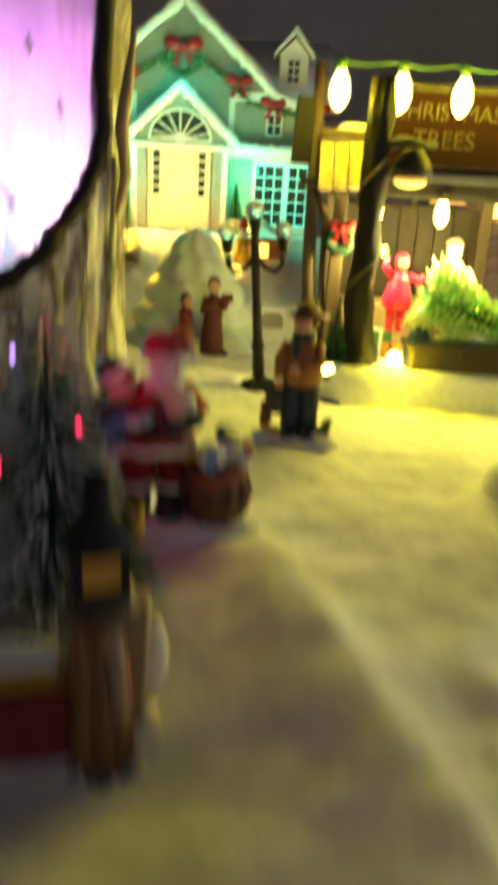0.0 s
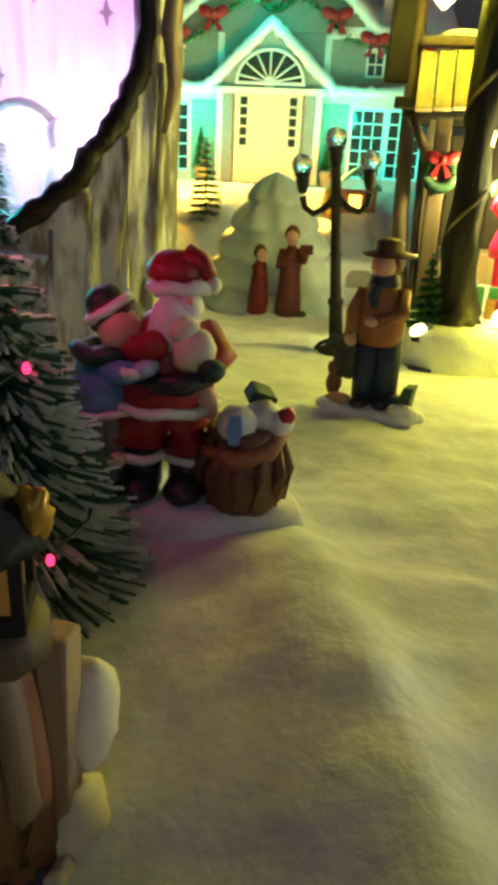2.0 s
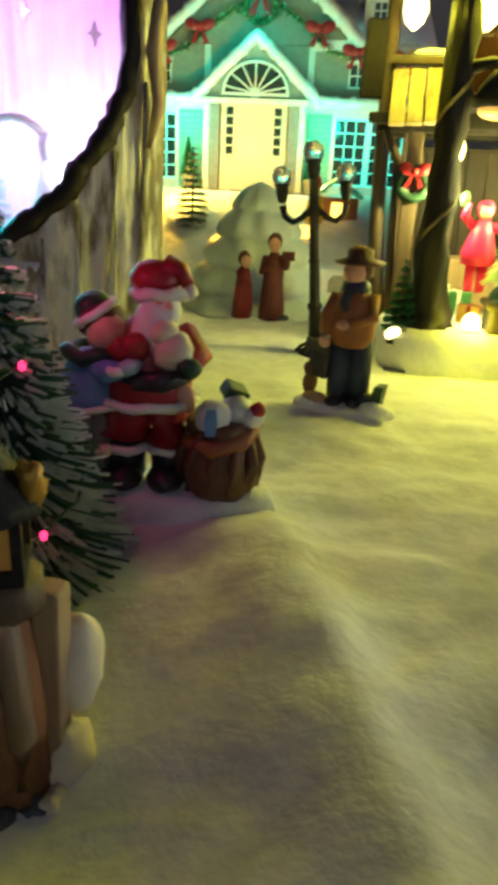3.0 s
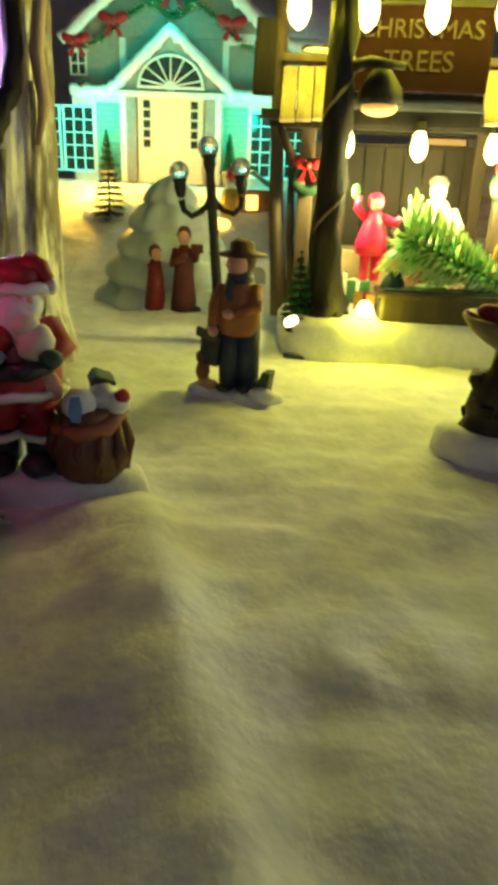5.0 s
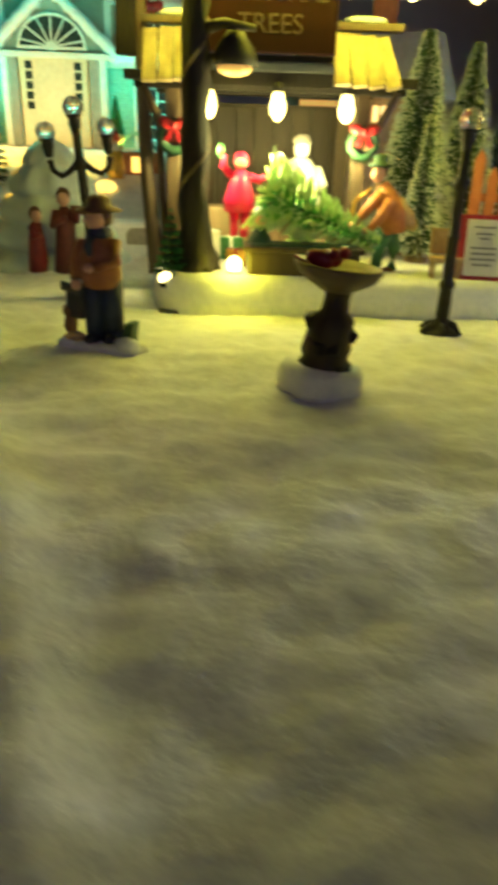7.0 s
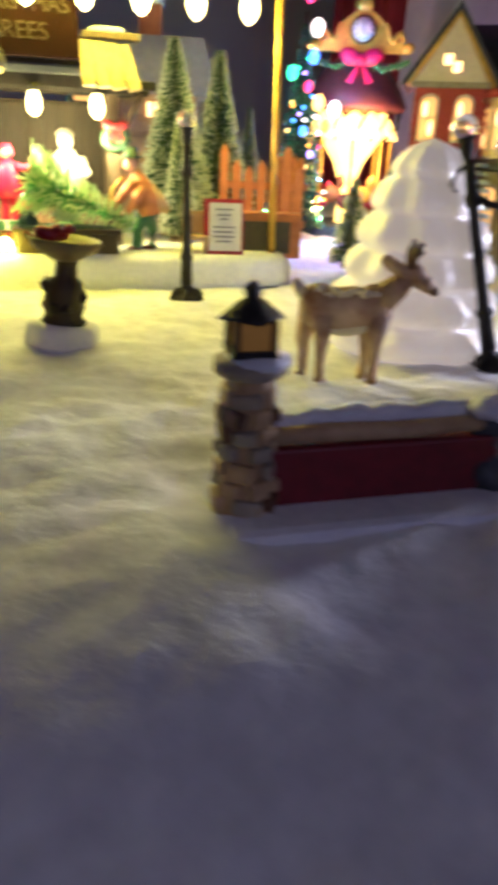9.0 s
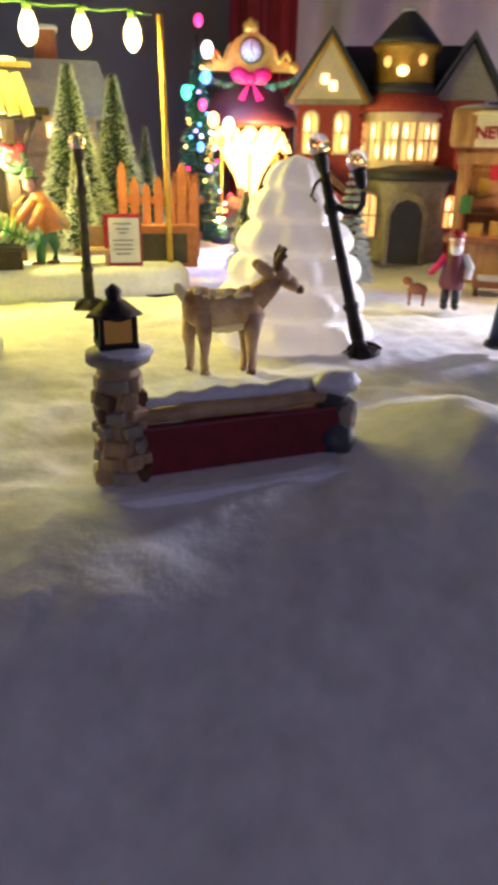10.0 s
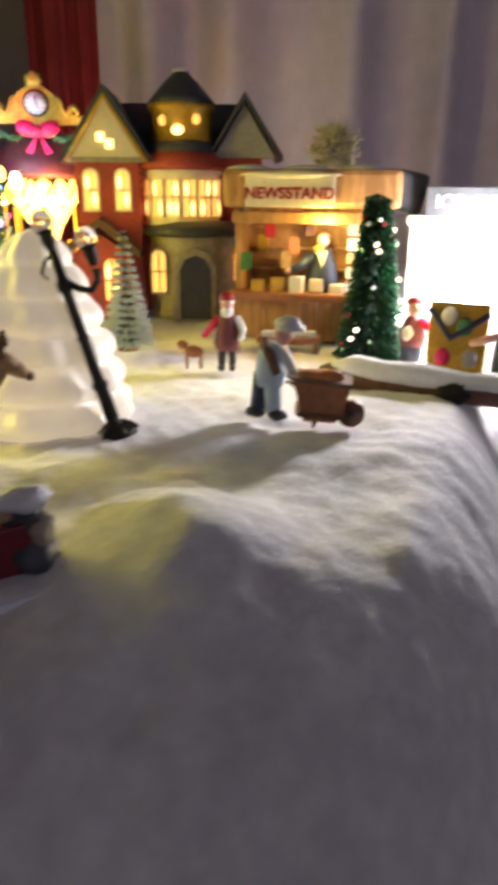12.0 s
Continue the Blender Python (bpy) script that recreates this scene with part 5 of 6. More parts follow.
# ---- stone sign with lantern pillar ----
def lantern_pillar(parent, x, y, h, cap_m="stone", snowy=True, tones=("tan", "stone", "tan", "brown")):
    p = Shape()
    p.lathe(tones[0], [(8.6, -2), (8.0, 3), (6.6, 6), (6.0, 12), (5.6, 22), (5.8, h - 20), (5.6, h - 19)], (x, y, 0), 14, 0.22, x)
    pil = p.done("pillar", parent, "rough stone pillar")
    rnd = random.Random(int(h))
    for row in range(8):
        for k in range(5):
            a = math.tau * (k + 0.5 * (row % 2)) / 5 + rnd.uniform(-0.2, 0.2)
            q = 7.0 - row * 0.22
            one("stone", pil, "box", rnd.choice(tones), (x + q * math.cos(a), y + q * math.sin(a), 2 + row * (h - 24) / 7.6), (rnd.uniform(2.5, 4), rnd.uniform(5, 8), rnd.uniform(3.4, 5)), (rnd.uniform(-9, 9), rnd.uniform(-9, 9), math.degrees(a) + rnd.uniform(-12, 12)), 0.9)
    cap = one("cap", parent, "lathe", cap_m, [(7, h - 20), (9.6, h - 18.5), (9.2, h - 16), (6, h - 15)], (x, y, 0), 12, 0.12, label="stone cap with snow")
    if snowy:
        one("cap_snow", cap, "lathe", "snow", [(8.6, h - 16.5), (8, h - 14.6), (3, h - 14)], (x + 2, y - 1, 0), 14, 0.2)
    lan = one("lantern", parent, "box", "iron", (x, y, h - 13.6), (11, 11, 1.6), label="black iron lantern")
    for sx in (-1, 1):
        for sy in (-1, 1):
            one("corner_bar", lan, "box", "iron", (x + sx * 4.6, y + sy * 4.6, h - 9.6), (1.4, 1.4, 8))
    one("pane", lan, "box", "amber", (x, y, h - 9.6), (8.2, 8.2, 7), label="dull amber pane")
    one("hood", lan, "lathe", "iron", [(8.2, h - 6), (7.4, h - 5), (3.2, h - 1.6), (2, h - 1), (2.4, h + 1.2), (0.5, h + 3)], (x, y, 0), 4)
    return pil


sign_thing = thing("village_sign", "red stone-framed sign with a lantern pillar in snow", "sign", pose(0.207, 0.104, -0.003, 0, 0, 1))
s = Shape()
s.box("snow", (5, -5, 0.6), (98, 32, 8), (0, 0, 0), 3)
s.done("snow_base", sign_thing, "white snow footing")
lantern_pillar(sign_thing, -36, -4, 60)
one("red_board", sign_thing, "box", "darkred", (2, -4, 11), (70, 6, 19), bevel=1, label="dark red board")
one("board_top", sign_thing, "tube", "tan", [(-32, -4, 23), (-14, -4, 23.5), (6, -4, 23), (36, -4, 24)], [2.4, 2.8, 2.6, 2.4], label="tan rail along the top")
snow_band("top_snow", sign_thing, [(-30, 0, 25), (0, 1, 25.5), (32, 0, 26)], 3.4)
for k, (x, z, r) in enumerate(((36, 8, 7), (38, 16, 6), (35, 22, 6.4), (40, 6, 5.5))):
    one("stone", sign_thing, "rock", "stone" if k % 2 else "slate", (x, -4 + k, z), (r, r * 0.9, r), k * 2.3, 0.4)
one("stone_snow", sign_thing, "rock", "snow", (35, -5, 28), (8, 6, 4), 5.0, label="snow lump on the stones")

left_sign = thing("lantern_post", "rust-brown log lantern post with red board, lumpy snow", "sign", pose(-0.014, 0.127, -0.013) @ Matrix.Diagonal((0.8, 0.8, 1.1, 1)))


def log_pillar(parent, h):
    p = Shape()
    p.lathe("rustwood", [(9, -2), (8.4, 4), (7.2, 10), (7.6, 18), (6.8, 25), (7.4, 31), (6.6, h - 19)], (0, 0, 0), 18, 0.25, 4.0)
    pil = p.done("pillar", parent, "lumpy rust-brown log pillar")
    for k, (a, r, z0, z1, m) in enumerate(((200, 3.4, -1, 30, "rustwood"), (240, 3.8, 0, 35, "rustwood"), (280, 3.6, 1, 26, "rustwood"), (318, 3.0, 6, 34, "wood"), (160, 3.2, 0, 33, "rustwood"))):
        c, sn = math.cos(math.radians(a)), math.sin(math.radians(a))
        one("log", pil, "tube", m, [(5.6 * c, 5.6 * sn, z0), (6.2 * c + 0.5, 6.2 * sn, z0 + (z1 - z0) * 0.3), (5.4 * c, 5.4 * sn, z0 + (z1 - z0) * 0.7), (5.2 * c, 5.2 * sn, z1)], [r * 0.9, r * 1.05, r, r * 0.7], 10)
    for x, y, z in ((-6, -7, 1), (1, -8.5, 1.5), (7, -5, 1)):
        one("foot_stone", pil, "rock", "slate", (x, y, z), (4.4, 3.2, 3.4), x * 1.7, 0.4)
    one("cap", parent, "lathe", "oldwood", [(7, h - 21), (9.4, h - 19), (8.8, h - 15.5), (6, h - 15)], (0, 0, 0), 10, 0.15, label="brown wooden cap")
    lan = one("lantern", parent, "box", "iron", (0, 0, h - 14), (13, 13, 2.2), (0, 0, 20), 0.5, label="black iron lantern")
    for sx in (-1, 1):
        for sy in (-1, 1):
            q = Vector((sx * 5.4, sy * 5.4)) @ Matrix.Rotation(radians(-20), 2)
            one("corner_bar", lan, "box", "iron", (q.x, q.y, h - 9.4), (1.9, 1.9, 9), (0, 0, 20))
    one("pane", lan, "box", "amber", (0, 0, h - 9.4), (10, 10, 8), (0, 0, 20), label="dull amber pane")
    one("hood", lan, "lathe", "iron", [(10.6, h - 5.6), (9.6, h - 4), (4.4, h + 1), (3.4, h + 2.4), (3.8, h + 5), (2.6, h + 7.4), (0.5, h + 8)], (0, 0, 0), 8, 0.06)
    one("leaf", lan, "rock", "gold", (8.0, 1, h - 2), (2.6, 2.2, 3.2), 2.0, 0.5, label="golden leaf ornament")


log_pillar(left_sign, 54)
one("red_board", left_sign, "box", "darkred", (-34, -8, 12), (54, 6, 16), (0, 0, 12), 1, label="dark red board")
one("board_top", left_sign, "tube", "gold", [(-62, -14, 22), (-34, -9, 22.5), (-8, -3, 22)], 2.4, label="golden rail along the top")
snow_band("board_snow", left_sign, [(-62, -12, 25), (-34, -7, 26), (-10, -2, 25)], 3)
s = Shape()
s.box("snow", (-32, -4, -1), (74, 22, 6), (0, 0, 8), 3)
s.done("snow_base", left_sign, "white snow footing")
one("wood_post", left_sign, "box", "wood", (8.2, 4, 17), (5.4, 6, 38), (0, 3, 0), 0.8, label="pale wooden post")
for k, (x, y, z, r) in enumerate(((10, 11, 20, 7.2), (9.5, 6, 3, 7.4), (10, -3, -1, 5.0))):
    one("snow_lump", left_sign, "rock", "cream", (x, y, z), (r * 0.9, r, r * 1.15), k * 3.1, label="cream snow lump")


# ---- brick town house ----
town = thing("brick_town_house", "red brick town house with turret and glowing windows", "house", facing(0.468, 0.468, 0.008, 0.205, -0.09, extra=-4))
one("wall", town, "box", "brick", (0, 45, 66), (150, 86, 128), label="red brick wall")
B1 = Shape()
B1.box("brick", (-52, 0, 64), (52, 30, 128))
B1.done("gable_wing", town, "red brick wing")
for row in range(12):
    for k in range(5):
        one("brick", town, "box", "brick", (-73.5 + k * 10.6 + (row % 2) * 4, -15.3, 92 + row * 3.1), (9.6, 1.2, 2.5))
G1 = Shape()
gable(G1, "cream", -80, -24, 128, 172, -17, 20)
gw = G1.done("gable", town, "cream painted gable")
one("gable_trim", gw, "tube", "gold", [(-84, -18, 126), (-52, -18, 174), (-20, -18, 126)], 2.4)
one("gable_trim", gw, "box", "stone", (-52, -18, 127), (58, 4, 4))
RS = Shape()
RS.slab("slate", [(-88, 124), (-52, 176), (-16, 124), (-16, 129), (-52, 182), (-88, 129)], -20, 60)
RS.slab("slate", [(30, 128), (60, 174), (92, 128), (92, 132), (60, 180), (30, 132)], -6, 80)
RS.done("roof", town, "dark slate roof")
RR = Shape()
v = [RR.bm.verts.new(q) for q in ((-60, 14, 128), (66, 14, 128), (66, 50, 176), (-60, 50, 176), (-60, 88, 128), (66, 88, 128))]
RR._set([RR.bm.faces.new([v[i] for i in f]) for f in ((0, 1, 2, 3), (1, 5, 2), (3, 2, 5, 4), (0, 3, 4), (0, 4, 5, 1))], "slate")
RR.done("main_roof", town, "dark slate main roof")
G2 = Shape()
gable(G2, "grey", 34, 86, 130, 172, 0, 10)
G2.done("side_gable", town, "grey side gable")


def arched(parent, x, z, w, h, y, m="lit", frame_m="cream", panes=2):
    f = Shape()
    pts = [(x - w / 2, z - h / 2), (x + w / 2, z - h / 2), (x + w / 2, z + h / 2 - w / 2)] + [(x + w / 2 * math.cos(math.pi * k / 8), z + h / 2 - w / 2 + w / 2 * math.sin(math.pi * k / 8)) for k in range(1, 8)] + [(x - w / 2, z + h / 2 - w / 2)]
    f.slab(frame_m, [(x + (px - x) * 1.28, z + (pz - z) * 1.14) for px, pz in pts], y - 1.2, y + 1)
    ob = f.done("window", parent, "arched window with warm light")
    one("pane", ob, "slab", "litdim", pts, y - 2.2, y - 1.0)
    if m == "lit":
        for dx, dz in ((-0.23, 0.2), (0.23, -0.24)):
            one("lit_pane", ob, "ball", m, (x + dx * w, y - 2.4, z + dz * h), (w * 0.2, 0.9, h * 0.19), seg=10)
    one("bar", ob, "box", frame_m, (x, y - 2.8, z), (1.1, 1, h))
    one("bar", ob, "box", frame_m, (x, y - 2.8, z), (w, 1, 1.1))
    return ob


arched(town, -66, 104, 11, 30, -15)
arched(town, -40, 104, 11, 30, -15)
for x, z, m in ((-56, 144, "lit"), (-49, 139, "lit")):
    one("gable_window", town, "box", m, (x, -17.6, z), (6, 1.6, 7), bevel=0.5)
# bay with turret
one("bay", town, "lathe", "cream", [(33, 74), (34, 78), (32, 80), (32, 116), (35, 118), (33, 122)], (8, 8, 0), 24, label="cream bay front")
for k in range(6):
    a = math.radians(-150 + k * 24)
    bw = one("bay_window", town, "box", "litdim", (0, 0, 0), (9.5, 1.6, 28))
    bw.matrix_basis = Matrix.Translation(((8 + 32.4 * math.cos(a)) / 1000, (8 + 32.4 * math.sin(a)) / 1000, 0.098)) @ pose(0, 0, 0, 0, 0, math.degrees(a) + 90)
    one("bar", bw, "box", "cream", (0, -1, 0), (1.3, 1.6, 28))
    one("bar", bw, "box", "cream", (0, -1, 1), (10, 1.6, 1.3))
    for q in ((-1, 1), (1, -1)) if k % 2 else ((-1, -1), (1, 1), (1, -1))[:1 + k % 3]:
        one("lit_pane", bw, "ball", "lit", (q[0] * 2.6, -0.8, q[1] * 7.5), (1.9, 0.8, 5.2), seg=10)
    one("mullion", bw, "box", "cream", (5.6, -0.6, 0), (2.2, 2.4, 30))
one("bay_roof", town, "lathe", "brick", [(36, 120), (38, 123), (30, 132), (26, 136)], (8, 8, 0), 24, 0.05, label="red shingled bay roof")
one("bay_snow", town, "lathe", "slate", [(30, 134), (27, 139), (24, 142)], (8, 8, 0), 24)
tur = one("turret", town, "lathe", "gold", [(25, 140), (25, 164), (28, 166), (28, 170), (25, 171)], (8, 10, 0), 24, label="golden yellow turret")
one("turret_roof", tur, "lathe", "slate", [(29, 170), (24, 176), (15, 186), (6, 194), (2, 196)], (8, 10, 0), 24)
one("finial_snow", tur, "ball", "snow", (8, 10, 196), (7, 6, 2.4))
for a, m, z in ((-125, "litdim", 157), (-95, "lit", 150), (-60, "litdim", 158)):
    q = math.radians(a)
    one("turret_window", tur, "ball", m, (8 + 25 * math.cos(q), 10 + 25 * math.sin(q), z), (3.8, 2, 4.2) if m == "litdim" else (5, 2, 4))
# ground floor
one("porch_roof", town, "lathe", "slate", [(44, 68), (48, 70), (44, 76), (34, 80)], (18, 8, 0), 24, 0.04, label="dark porch roof")
one("ground_floor", town, "lathe", "stone", [(42, 0), (42, 4), (40, 6), (40, 64), (43, 68)], (18, 10, 0), 24, label="yellow-grey stone ground floor")
s = Shape()
s.slab("stone", [(2, 0), (36, 0), (36, 44), (30, 56), (19, 60), (8, 56), (2, 44)], -36, -28)
s.slab("black", [(6, 2), (32, 2), (32, 42), (27, 51), (19, 54), (11, 51), (6, 42)], -37.4, -35)
s.done("door", town, "dark arched doorway")
arched(town, -12, 40, 11, 34, -24, "litdim", "stone")
arched(town, 56, 44, 9, 26, -12, "lit", "brick")
pw = Shape()
pw.slab("brick", [(-82, 0), (-34, 0), (-34, 54), (-58, 70), (-82, 54)], -34, -12)
porch = pw.done("entry_porch", town, "red brick entry porch")
one("porch_gable_roof", porch, "slab", "brown", [(-90, 52), (-58, 76), (-26, 52), (-26, 58), (-58, 83), (-90, 58)], -40, -8)
arched(town, -50, 34, 12, 34, -34, "lit", "brick")
one("right_wing", town, "box", "brick", (66, 20, 62), (22, 60, 124), label="red brick side wing")
arched(town, 68, 104, 9, 24, -10, "lit", "brick")


# ---- news stand ----
news = thing("news_stand", "wooden news stand with red-lettered sign and papers", "kiosk", facing(0.517, 0.342, 0.002, 0.22, -0.05, extra=-6))
one("back_wall", news, "box", "newswood", (0, 30, 55), (104, 5, 110))
one("roof_box", news, "box", "newswood", (4, 8, 112), (128, 58, 26), bevel=4, label="brown shingled roof box")
for sx in (-1, 1):
    one("side_wall", news, "box", "newswood", (sx * 50, 12, 50), (6, 40, 100), bevel=1)
one("roof_end", news, "box", "slate", (72, 14, 110), (24, 50, 28), (0, 12, 0), 4, label="dark roof end")
for k in range(3):
    one("roof_snow", news, "ball", "snow", (-44 + k * 42, 0, 125), (17, 16, 3.4))
nsign = one("sign_board", news, "box", "cream", (-10, -22.6, 110), (64, 3, 21), bevel=1, label="cream sign with red letters")
writing("NEWSSTAND", 10.6, "red", nsign, (-10, -24.4, 108.5), bold=0.35)
# snow painted cream, so the yellow light sits in its colour
one("sign_snow", nsign, "rock", "cream", (-10, -22, 121), (33, 4, 3), 3.0, 0.25, label="yellow-lit snow on the sign")
one("counter", news, "box", "rust", (0, -12, 36), (112, 26, 6), bevel=1.2, label="red-brown counter")
one("counter_front", news, "box", "newswood", (0, -6, 18), (102, 14, 32), bevel=1)
for k in range(8):
    one("plank", news, "box", "newswood", (-46 + k * 13, -13.6, 18), (12, 1.6, 31), bevel=0.4)
one("header", news, "box", "newswood", (0, -14, 92), (106, 8, 8), bevel=1)
rnd = random.Random(5)
for k in range(5):
    one("newspaper", news, "box", rnd.choice(("paper", "cream", "gold")), (-34 + k * 15, -14, 42 + rnd.uniform(0, 3)), (10, 8, rnd.uniform(6, 14)), (0, 0, rnd.uniform(-15, 15)), 0.5)
for k in range(5):
    one("magazine", news, "box", ("paper", "cream", "tan", "paper", "grey")[k], (40, -12, 44 + k * 10), (16, 3, 8), (-15, 0, 0), 0.3)
for k, m in enumerate(("green", "gold", "red", "tan", "rust", "maroon")):
    one("magazine", news, "box", m, (-44 + k * 9, -8 + 20 * (k % 2), 60 + 12 * (k % 3)), (8, 2, 13), (-10, 0, 4 * k), 0.3)
for k in range(3):
    one("shelf", news, "box", "newswood", (-6, 24, 52 + k * 16), (84, 8, 2))
rack = thing("paper_rack", "low wooden rack of papers before the news stand", "rack", facing(0.487, 0.318, 0.002, 0.22, -0.05))
one("tray", rack, "box", "rust", (0, 0, 8), (46, 16, 5), (0, 0, 0), 1)
one("newspaper", rack, "box", "paper", (0, 0, 12), (40, 12, 4), (-6, 0, 4), 0.6)
for sx in (-1, 1):
    one("leg", rack, "box", "brown", (sx * 20, 0, 2.5), (3, 12, 8))
crate = thing("paper_crate", "white crate of papers with green print", "crate", facing(0.524, 0.278, 0.0, 0.22, -0.05))
one("box", crate, "box", "paper", (0, 0, 11), (20, 14, 24), bevel=1)
one("print", crate, "box", "green", (0, -7.3, 12), (13, 1, 9))
one("stack", crate, "box", "cream", (0, 0, 25), (16, 11, 5), (0, 0, 10), 0.5)


def vendor(s):
    s.lathe("navy", [(11, 0), (12, 10), (9, 24), (4, 32)], (0, 0, 0), 16, 0.1)
    s.slab("cream", [(-5, 30), (3, 30), (-0.5, 18)], -11, -7)
    s.ball("gold", (-4, -5, 31), (4, 3, 3.4))
    s.ball("skin", (-1, -2, 37), (4.6, 4.8, 5.4))
    s.ball("brown", (0, 0, 39.5), (5, 5, 4.6))
    s.tube("navy", [(-9, -1, 26), (-15, -8, 20), (-24, -12, 16)], [4, 3.6, 2.6])
    s.ball("skin", (-25, -12.5, 16), 2.3)


figurine("vendor_figurine", facing(0.525, 0.330, 0.041, 0.22, -0.05), vendor, "news vendor figurine in a dark blue coat")
dry = thing("pale_dried_tree", "pale fluffy twiggy tree behind the news stand", "tree", pose(0.575, 0.386, 0.0))
one("trunk", dry, "rod", "tan", (0, 0, -4), (0, 0, 130), 2.2, 1.2)
s = Shape()
rnd = random.Random(8)
for k in range(650):
    d = Vector((rnd.gauss(0, 1) * 0.85, rnd.gauss(0, 1), rnd.gauss(0, 1) * 1.2)).normalized()
    c = Vector((0, 0, 145)) + d * rnd.uniform(4, 19)
    s.rod("cream", c, c + d * 5 + Vector((rnd.uniform(-3, 3), rnd.uniform(-3, 3), rnd.uniform(-3, 3))), 1.0, 0.6, seg=4)
s.done("crown", dry, "pale straw-coloured twigs")

# sparkling green tree
gt = thing("tinsel_tree", "dark green tinsel tree with small white lights", "tree", pose(0.528, 0.276, 0.0) @ Matrix.Scale(1.06, 4))
one("trunk", gt, "rod", "darkbark", (0, 0, -3), (0, 0, 100), 2.5, 0.8)
bristles("crown", gt, "darkgreen", "tinsel", 104, 25, 2600, 71, z0=2, top=0.36, thick=0.9, tips=0.4, droop=-0.35, frosted=0.4)
rnd = random.Random(9)
for k in range(22):
    u, a = rnd.uniform(0.1, 0.9), rnd.uniform(math.pi * 0.9, math.pi * 1.9)
    rr = 25 * (1 - u * 0.68)
    one("bauble", gt, "ball", rnd.choice(("f_white", "frost", "frost", "tinsel", "red")), (rr * math.cos(a), rr * math.sin(a), 104 * u), 1.5, seg=8)

# ---- ice booth ----
ice = thing("ice_booth", "white brightly lit ice booth with grey sign", "kiosk", facing(0.602, 0.262, -0.006, 0.22, -0.05, extra=4))
one("back_wall", ice, "box", "white_lit", (10, 24, 50), (92, 4, 96), label="white back wall, interior light added as glow")
one("roof", ice, "box", "snow", (12, 4, 100), (110, 54, 7), bevel=3, label="snowy roof")
one("fascia", ice, "box", "fascia", (12, -20, 112), (86, 5, 20), bevel=1, label="grey fascia sign")
writing("ICE", 12, "white", ice, (-16, -23, 112))
for k in range(4):
    one("letter_bar", ice, "box", "white", (4 + k * 11, -22.8, 112), (8, 0.8, 8.6))
for sx in (-38, 62):
    one("post", ice, "box", "white", (sx, -16, 50), (5, 5, 96), bevel=0.8)
one("counter", ice, "box", "white", (12, -12, 22), (96, 16, 44), bevel=1.5, label="white counter")
standee = thing("cut_out_board", "yellow painted cut-out board with oval holes", "board", facing(0.537, 0.204, 0.0, 0.22, -0.05))
one("panel", standee, "box", "gold", (0, 0, 22), (36, 4, 52), (-6, 0, 0), 1)
for x, z, m in ((-8, 14, "pink"), (9, 14, "grey"), (4, 34, "green"), (-6, 40, "cream")):
    one("oval", standee, "ball", m, (x, -3, z), (5, 1.6, 6))
one("trim", standee, "tube", "navy", [(-18, -3, 44), (-4, -4, 26), (18, -3, 42)], 2)


def booth_kid(s):
    s.lathe("navy", [(6, 0), (7, 8), (7, 16)], (0, 0, 0), 14, 0.08)
    s.lathe("maroon", [(8, 15), (8.5, 22), (6, 32), (3, 36)], (0, 0, 0), 14, 0.1)
    s.ball("skin", (0, -2, 40), (4.4, 4.4, 5))
    s.ball("red", (0, 0, 44), (5.4, 5, 4))
    s.tube("pink", [(4, -2, 32), (12, -5, 28), (20, -5, 24)], [3.4, 3, 2.4])
    s.ball("cream", (-3, -7, 24), (4, 3, 5))


figurine("child_at_booth_figurine", facing(0.534, 0.240, 0.0, 0.22, -0.05), booth_kid, "child figurine in maroon coat and red hat")


def booth_adult(s):
    s.lathe("navy", [(8, 0), (9, 14), (8, 30), (4, 40)], (0, 0, 0), 14, 0.08)
    s.ball("skin", (-2, -3, 45), (4.6, 4.6, 5.2))
    s.ball("brown", (0, -1, 48), (5, 5, 4))
    s.tube("skin", [(-6, -4, 34), (-16, -6, 30), (-22, -6, 28)], [3, 2.6, 2])


figurine("adult_at_booth_figurine", facing(0.556, 0.180, -0.004, 0.22, -0.05), booth_adult, "adult figurine in dark blue beside the board")
log = thing("snowy_log", "snow-covered log lying at the path", "log", pose(0.486, 0.204, -0.002, 0, 2, -44))
one("bark", log, "tube", "brown", [(-46, 0, 8), (-40, 0, 7), (-10, 1, 6), (18, -1, 5), (48, 0, 4), (92, 3, 3)], [4, 7.5, 8, 7.5, 7.5, 7], 14)
one("snow_cover", log, "tube", "snow", [(-38, 0, 11), (-24, 1, 12.5), (-6, 0, 11), (16, -1, 11), (44, 0, 9), (66, 2, 10), (90, 3, 7)], [4, 8, 7.6, 8.5, 7, 8, 6], 14, label="thick snow on the log")
one("knot", log, "rock", "darkbark", (34, -8, 4), (9, 6, 7), 3.0, 0.4)


